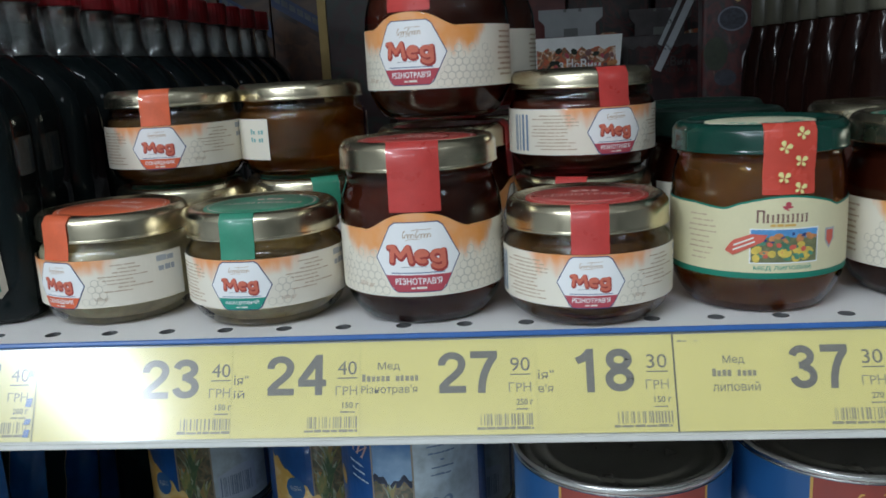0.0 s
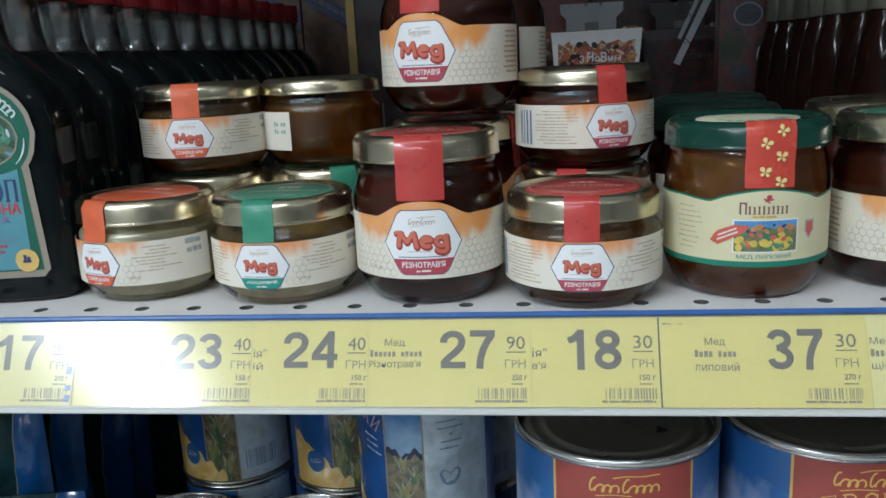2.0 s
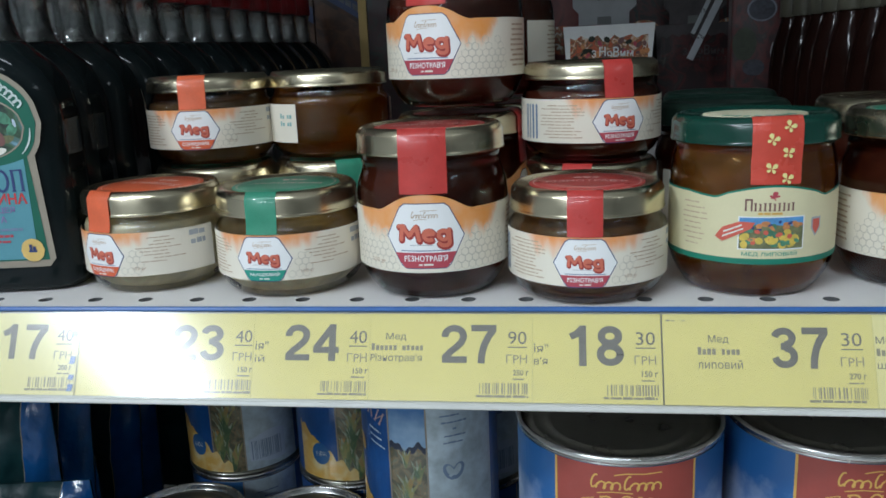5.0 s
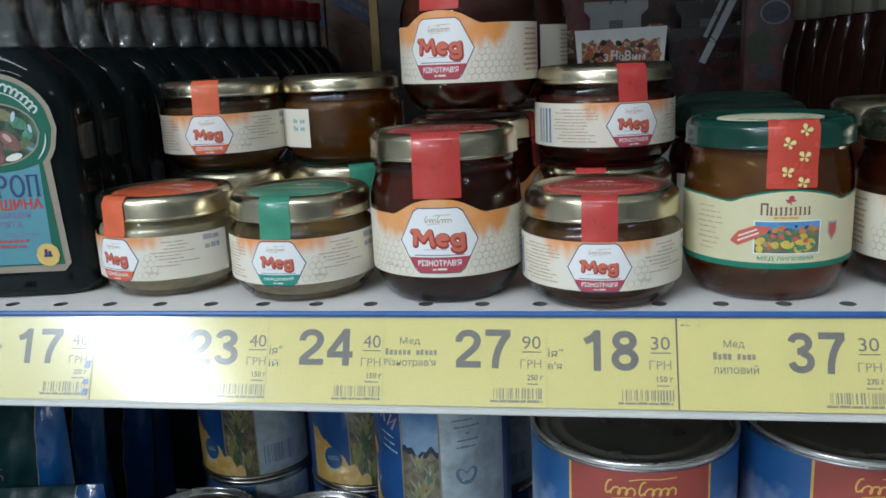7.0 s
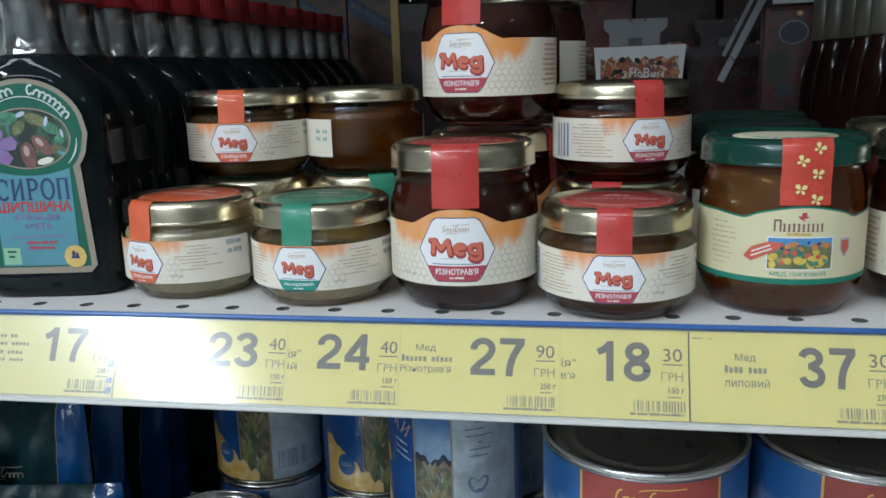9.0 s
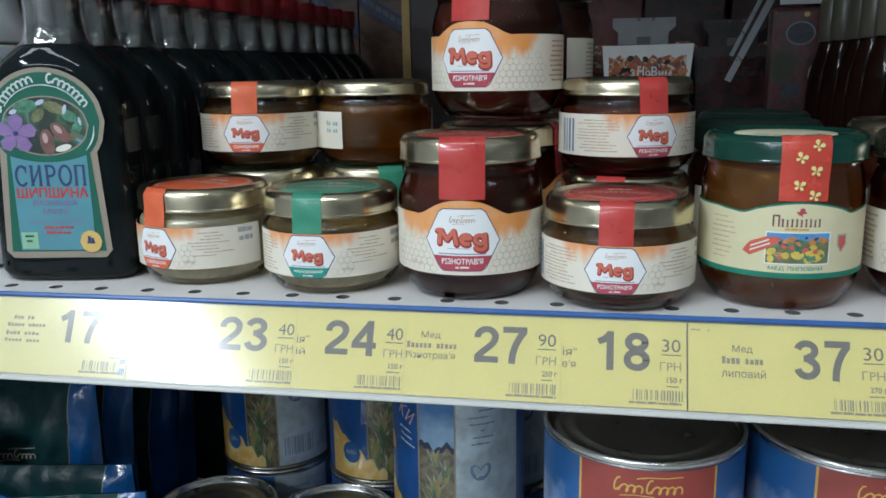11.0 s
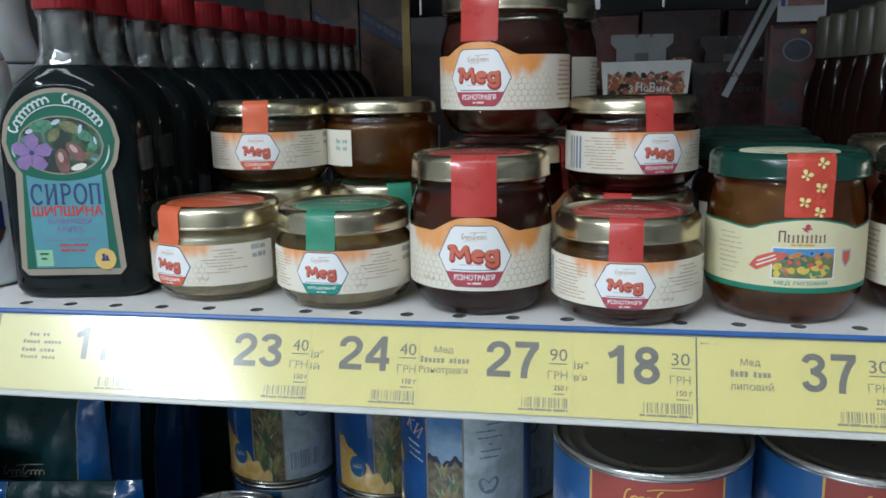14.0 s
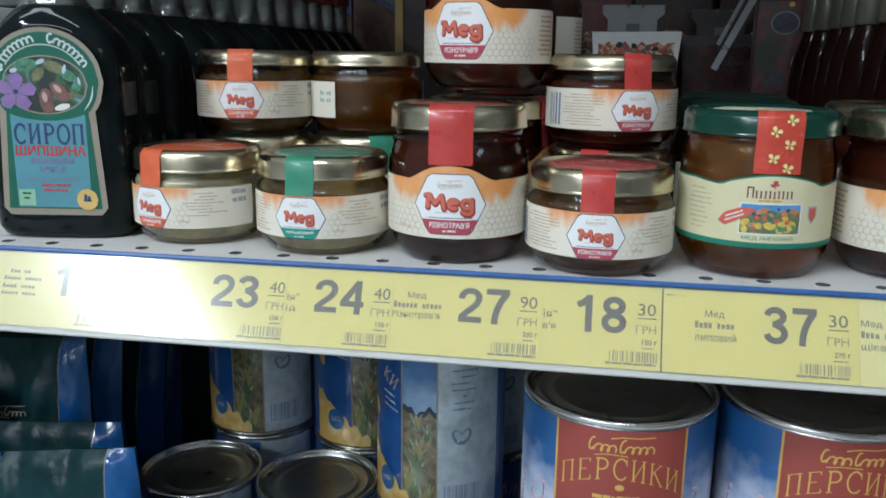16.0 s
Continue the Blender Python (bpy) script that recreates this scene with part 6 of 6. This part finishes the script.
        def arc_bars():
            out = []
            def on_arc(t, y):
                a, rr = math.radians(163 - t * 146), 0.0213 + y * 0.0046
                return (rr * 1.04 * math.cos(a), 0.0795 + rr * math.sin(a))
            for start, count in ((0.0, 9), (0.55, 8)):
                out += strip([on_arc(start + 0.030 + x, y) for x, y in bow(0, 0.50, 0.022, 0.48, 60, 330, 12)], 0.00048)
                out += strip([on_arc(start + 0.066 + i / 10 * 0.046 - 0.013 * math.sin(i * math.pi / 5), 0.36 - 0.30 * math.cos(i * math.pi / 5)) for i in range(10 * (count - 1) + 1)], 0.00048)
            for i in range(20):
                a0, a1 = math.radians(150 - i * 6), math.radians(150 - i * 6 - 6)
                out.append([(0.0209 * 1.06 * math.cos(a0), 0.0795 + 0.0203 * math.sin(a0)), (0.0203 * 1.06 * math.cos(a0), 0.0795 + 0.0198 * math.sin(a0)), (0.0203 * 1.06 * math.cos(a1), 0.0795 + 0.0198 * math.sin(a1)), (0.0209 * 1.06 * math.cos(a1), 0.0795 + 0.0203 * math.sin(a1))])
            for start, sweep in ((-38, 34), (184, 14)):
                for i in range(8):
                    a0, a1 = math.radians(start + sweep * i / 8), math.radians(start + sweep * (i + 1) / 8)
                    thick = 0.0007 * math.sin(math.pi * (i + 0.5) / 8) + 0.0002
                    out.append([(0.0243 * math.cos(a0), 0.0808 + 0.0215 * math.sin(a0)), (0.0243 * math.cos(a1), 0.0808 + 0.0215 * math.sin(a1)), ((0.0243 + thick) * math.cos(a1), 0.0808 + (0.0215 + thick) * math.sin(a1)), ((0.0243 + thick) * math.cos(a0), 0.0808 + (0.0215 + thick) * math.sin(a0))])
            return many(s, out, y0 + 0.0007, M["label_pale"])
        part("brand_mark", shared(("syr", "arc"), arc_bars), label, "white curved mark")
        part("lettering", shared(("syr", "w1"), lambda: serif_word(s, "СИРОП", -0.0185, 0.0503, 0.0185, 0.0600, y0 + 0.0006, M["navy"], 0.00062)), label)
        part("lettering", shared(("syr", "w2"), lambda: text(s, "ШИПШИНА", -0.0180, 0.0440, 0.0180, 0.0492, y0 + 0.0006, M["red"], 0.02)), label)
        part("lettering", shared(("syr", "w3"), lambda: text(s, "ЕХІНАЦЕЯ", -0.0105, 0.0395, 0.0115, 0.0428, y0 + 0.0006, M["violet"], 0.01)), label)
        part("lettering", shared(("syr", "w4"), lambda: text(s, "М'ЯТА", -0.0060, 0.0352, 0.0070, 0.0384, y0 + 0.0006, M["violet"], 0.01)), label)
        rnd = random.Random(6)
        part("small_print", shared(("syr", "sp"), lambda: many(s, lines(-0.0150, 0.0312, 0.0300, 1, 0.002, 0.0013, rnd, 0.05), y0 + 0.0006, M["barcode"])), label)
        part("small_print", shared(("syr", "sp2"), lambda: many(s, lines(-0.0070, 0.0282, 0.0160, 2, 0.0026, 0.0012, rnd), y0 + 0.0006, M["rose"])), label)
        part("gold_seal", shared(("syr", "seal"), lambda: poly(s, disc_pts(0.0170, 0.0215, 0.0056, 0.0056, 24), y0 + 0.0007, M["sealgold"], 14)), label, "gold round seal")
        part("seal_mark", shared(("syr", "seal2"), lambda: many(s, [bar(0.0150, 0.0205, 0.0040, 0.0010), bar(0.0155, 0.0215, 0.0014, 0.0028), bar(0.0172, 0.0215, 0.0014, 0.0018)], y0 + 0.0009, M["navy"])), label)
        part("green_stamp", shared(("syr", "gs"), lambda: many(s, [bar(-0.0185, 0.0180, 0.0085, 0.0085)], y0 + 0.0006, mat("pale_green_print", (0.30, 0.55, 0.36), 0.5))), label)
        part("stamp_mark", shared(("syr", "gs2"), lambda: many(s, [bar(-0.0165, 0.0240, 0.0045, 0.0010), bar(-0.0160, 0.0215, 0.0030, 0.0010)], y0 + 0.0008, M["green_deep"])), label)
    return b


for k in range(13):
    syrup_bottle((-0.2548 if k == 0 else -0.2625 + 0.0007 * k) + 0.0008 * math.sin(k * 2.3), 0.3655 + 0.0405 * k, DECK, 9 if k == 0 else 2 + 1.5 * math.sin(k * 1.7), front=k == 0)


# squeeze bottle of chocolate topping
def topping_bottle(x, y, turn):
    b = thing("topping_bottle", pose(x, y, DECK, 0, 0, turn), "white squeeze bottle of topping with chocolate picture and blue band", "bottle")
    prof = [(0.0300, 0.0), (0.0345, 0.0015), (0.0366, 0.006), (0.0372, 0.020), (0.0372, 0.080), (0.0362, 0.098), (0.0345, 0.110), (0.0335, 0.1215), (0.0320, 0.1225), (0.0185, 0.1230)]
    part("body", shared(("tb", "body"), lambda: revolve(prof, 48, M["white_plastic"])), b)
    part("cap", shared(("tb", "cap"), lambda: revolve([(0.0322, 0.1236), (0.0320, 0.1250), (0.0308, 0.1285), (0.0290, 0.1340), (0.0270, 0.1410), (0.0257, 0.1500), (0.0250, 0.1650), (0.0247, 0.1850), (0.0150, 0.1900)], 40, M["white_plastic"])), b, "wide white flared cap")
    s = Round(0.0372)
    pic = part("label", columns(s, lambda u: 0.044, lambda u: 0.046 + 0.052 * math.sqrt(max(0.0, 1 - ((u - 0.002) / 0.0372) ** 2)), -0.034, 0.0385, 0.0002, M["choc"], 30), b, "chocolate pieces picture")
    part("blue_band", columns(s, lambda u: 0.033, lambda u: 0.048, -0.045, 0.040, 0.0005, M["deep_blue"], 24), pic, "blue band with pale lettering")
    part("lettering", text(s, "ШОКОЛАДНИЙ", -0.024, 0.0385, 0.0335, 0.0435, 0.0007, M["label_plain"], 0.015), pic)
    part("cream_patch", poly(s, [(-0.030, 0.049), (0.022, 0.049), (0.025, 0.054), (0.020, 0.062), (0.008, 0.066), (-0.010, 0.067), (-0.026, 0.062)], 0.0004, M["cream_print"], 18), pic, "pale cream print")
    part("brown_patch", poly(s, [(-0.010, 0.0335), (0.041, 0.0335), (0.037, 0.025), (0.024, 0.018), (0.008, 0.0165)], 0.0003, M["choc"], 18), pic)
    part("orange_rim", columns(s, lambda u: 0.046 + 0.0505 * math.sqrt(max(0.0, 1 - ((u - 0.0016) / 0.0374) ** 2)), lambda u: 0.046 + 0.0535 * math.sqrt(max(0.0, 1 - ((u - 0.002) / 0.0380) ** 2)), 0.012, 0.0385, 0.0004, M["carton_gold"], 20), pic, "orange rim of the picture")
    return b


topping_bottle(-0.3420, 0.3780, 12)
topping_bottle(-0.3720, 0.4560, 28)

# ---------------------------------------------------------------- goods at the back of the shelf
for k, (bx, by) in enumerate(((-0.2515, 0.955), (-0.3080, 0.955), (-0.3650, 0.955))):
    c = thing("carton", pose(bx + 0.0275, by, DECK, 0, 0, 0), "dark chocolate carton with a slanting blue band", "carton", "dark cartons")
    part("body", box_mesh(0.0555, 0.075, 0.206, M["dark_box"], 0.001, (0, 0, 0.103)), c)
    s = Flat()
    part("slanting_band", many(s, [[(-0.0270, 0.190), (0.0270, 0.157), (0.0270, 0.140), (-0.0270, 0.173)]], 0.0378, M["band_blue"]), c, "slanting blue band")
    part("brown_band", many(s, [[(-0.0270, 0.168), (0.0270, 0.135), (0.0270, 0.103), (-0.0270, 0.136)]], 0.0378, M["carton_brown"]), c, "slanting brown band")
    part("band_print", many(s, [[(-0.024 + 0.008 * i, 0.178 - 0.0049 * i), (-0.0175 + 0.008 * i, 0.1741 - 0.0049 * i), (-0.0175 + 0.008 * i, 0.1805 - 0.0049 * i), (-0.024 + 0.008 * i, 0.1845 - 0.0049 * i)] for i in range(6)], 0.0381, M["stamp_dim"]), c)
    part("top_edge", box_mesh(0.0545, 0.0015, 0.0022, M["carton_top"], 0, (0, -0.0382, 0.2045)), c, "pale gold top edge")
part_edge = thing("carton", pose(-0.1660, 0.955, DECK), "dark carton with a gold edge", "carton", "dark cartons")
part("body", box_mesh(0.064, 0.080, 0.178, M["pack_red"], 0.001, (0.003, 0, 0.089)), part_edge)
part("gold_edge", box_mesh(0.009, 0.003, 0.205, M["carton_gold"], 0, (-0.0305, -0.0415, 0.1025)), part_edge, "gold edge")


def gift_box(x, y, w, h, card="card_white", fruit="gift_fruit", label="red gift box with a white castle-shaped card top"):
    g = thing("gift_box", pose(x, y, DECK), label, "gift box", "gift boxes")
    part("body", box_mesh(w, 0.075, h, M["gift_red"], 0.001, (0, 0, h / 2)), g)
    s = Flat()
    o = 0.0385
    part("front_card", many(s, [[(-w / 2, h - 0.034), (w / 2, h - 0.030), (w / 2 + 0.003, h + 0.004), (-w / 2 - 0.003, h + 0.003)]], o, M[card]), g, "printed front card")
    edge = [(-w / 2 + 0.004 + (w - 0.008) * k / 14, h - 0.0085 - 0.0022 * math.sin(k * 2.2) - (0.003 if k in (6, 7) else 0)) for k in range(15)]
    part("ornament_print", many(s, [[(a, h - 0.034), (b, h - 0.034), (b, q), (a, p)] for (a, p), (b, q) in zip(edge, edge[1:])], o + 0.0004, M[fruit]), g)
    rnd = random.Random(41)
    for k, ink in enumerate(("rose", "hip", "orchard_roof", "olive_dark")):
        spots = [disc_pts(rnd.uniform(-w * 0.44, w * 0.44), h - rnd.uniform(0.0095, 0.033), rnd.uniform(0.0015, 0.0042), rnd.uniform(0.0015, 0.0036), 9, rnd.random()) for n in range(9)]
        part("garland_print", many(s, spots, o + 0.0006 + 0.0001 * k, M[ink if card == "card_white" else fruit]), g)
    x = -w * 0.20
    for ch, wide, tall, lift in (("З", 0.0045, 0.0075, 0.0), ("Н", 0.0066, 0.0095, 0.001), ("о", 0.0050, 0.0055, 0.0008), ("В", 0.0060, 0.0100, 0.0), ("и", 0.0052, 0.0052, 0.0006), ("м", 0.0066, 0.0058, 0.0)):
        part("lettering", text(s, ch, x, h - 0.0285 + lift, x + wide, h - 0.0285 + lift + tall, o + 0.0011, M[card], 0.02), g, "white lettering")
        x += wide + (0.0030 if ch == "З" else 0.0012)
    part("brand_mark", many(s, glyph_bars(-w * 0.06, h - 0.0345, w * 0.42, 0.0045, 8), o + 0.0011, M[card]), g)
    cut = [(-0.030, 0.004), (-0.030, 0.016), (-0.036, 0.022), (-0.036, 0.031), (0.028, 0.031), (0.028, 0.022), (0.021, 0.016), (0.021, 0.004)]
    v = [s.at(a, h + q, o - 0.012) for a, q in cut] + [s.at(a, h + q, o - 0.014) for a, q in cut]
    n = len(cut)
    f = [tuple(range(n)), tuple(range(2 * n - 1, n - 1, -1))] + [(i, n + i, n + (i + 1) % n, (i + 1) % n) for i in range(n)]
    part("castle_card", mesh_of("castle", v, f, M["card_shaded" if card == "card_white" else card]), g, "castle-shaped card")
    part("castle_gate", many(s, [bar(-0.011, h + 0.004, 0.014, 0.008), bar(-0.011, h + 0.028, 0.003, 0.003), bar(0.004, h + 0.028, 0.003, 0.003)], o - 0.0115, M["steel_dark"]), g)
    return g


gift_box(0.0660, 0.915, 0.086, 0.120)
# boxes two and three: darker card and print colours stand in for shade
gift_box(0.1620, 0.955, 0.086, 0.118, "gift_shaded", "gift_red", "red gift box with a castle-shaped card top, darkened in colour for shade")
gift_box(-0.0350, 0.960, 0.086, 0.125, "gift_shaded", "gift_red", "red gift box with a castle-shaped card top, darkened in colour for shade")
for k, (bx, by, bh) in enumerate(((0.02, 0.99, 0.178), (0.11, 0.99, 0.182), (-0.09, 0.99, 0.184), (0.205, 0.99, 0.180))):
    g = thing("gift_bag", pose(bx, by, DECK), "dark red patterned gift bag", "gift bag", "gift bags")
    part("body", box_mesh(0.088, 0.03, bh, M["bag_red" if k == 0 else "gift_red"], 0.002, (0, 0, bh / 2)), g)
    part("print", many(Flat(), [disc_pts(0.0, bh * 0.62, 0.02, 0.016, 20)], 0.0156, M["gift_fruit"]), g)

pk = thing("sweets_pack", pose(0.188, 0.765, DECK, 0, 0, -6), "red festive pack with a white card header", "pack")
part("body", box_mesh(0.050, 0.035, 0.150, M["gift_red"], 0.004, (0, 0, 0.075)), pk)
part("card_header", many(Flat(), [bar(-0.019, 0.152, 0.039, 0.024)], 0.0180, M["card_shaded"]), pk, "white card header, greyed in colour for shade")
part("header_print", many(Flat(), [bar(-0.011, 0.165, 0.029, 0.006)], 0.0184, M["hip"]), pk)
part("header_sign", many(Flat(), [bar(-0.0165, 0.165, 0.0035, 0.007)], 0.0184, M["navy"]), pk)
part("medallion", many(Flat(), [disc_pts(-0.001, 0.128, 0.012, 0.010, 24)], 0.0180, M["stamp_dim"]), pk, "pale oval medallion, darkened in colour for shade")
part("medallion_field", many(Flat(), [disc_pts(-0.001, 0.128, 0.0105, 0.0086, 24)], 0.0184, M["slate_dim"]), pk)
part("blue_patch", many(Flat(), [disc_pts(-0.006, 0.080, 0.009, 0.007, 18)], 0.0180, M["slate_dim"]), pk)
part("white_patch", many(Flat(), [disc_pts(0.012, 0.092, 0.005, 0.011, 14)], 0.0182, M["card_shaded"]), pk)
part("star_print", many(Flat(), [disc_pts(0.003, 0.1435, 0.0025, 0.0022, 8)], 0.0184, M["carton_gold"]), pk)
part("leaf_print", many(Flat(), [disc_pts(-0.014, 0.100, 0.010, 0.014, 12)], 0.0182, M["olive_dark"]), pk)

st = thing("divider_strip", pose(0, 0, 0), "clear plastic strip leaning at the back of the shelf", "strip")
for wide, a, b in ((0.0068, Vector((0.1460, 0.875, 1.286)), Vector((0.1990, 0.868, 1.400))), (0.0040, Vector((0.1490, 0.880, 1.311)), Vector((0.1830, 0.878, 1.385)))):
    ax = (b - a).normalized()
    rot = ax.to_track_quat("Z", "Y").to_matrix().to_4x4()
    part("strip", box_mesh(0.002, wide, (b - a).length, M["strut"], 0.0004, (0, 0, (b - a).length / 2)), st, at=Matrix.Translation(a) @ rot)


def red_bottle(x, y):
    b = thing("sauce_bottle", pose(x, y, DECK), "dark red sauce bottle with a tan cap", "bottle", "sauce bottles")
    part("body", shared(("sb", "body"), lambda: revolve([(0.0140, 0.0), (0.0165, 0.003), (0.0170, 0.060), (0.0166, 0.080), (0.0150, 0.096), (0.0115, 0.109), (0.0092, 0.117), (0.0090, 0.124)], 32, M["red_bottle"])), b)
    part("cap", shared(("sb", "cap"), lambda: revolve([(0.0100, 0.120), (0.0103, 0.121), (0.0098, 0.152), (0.0086, 0.154)], 28, M["tan_cap"])), b, "tan cap")
    return b


for k in range(10):
    for col in range(3):
        red_bottle(0.2050 + 0.0375 * col + 0.0015 * math.sin(k * 2.0 + col), 0.505 + 0.0365 * k + 0.006 * math.sin(col * 2.6))
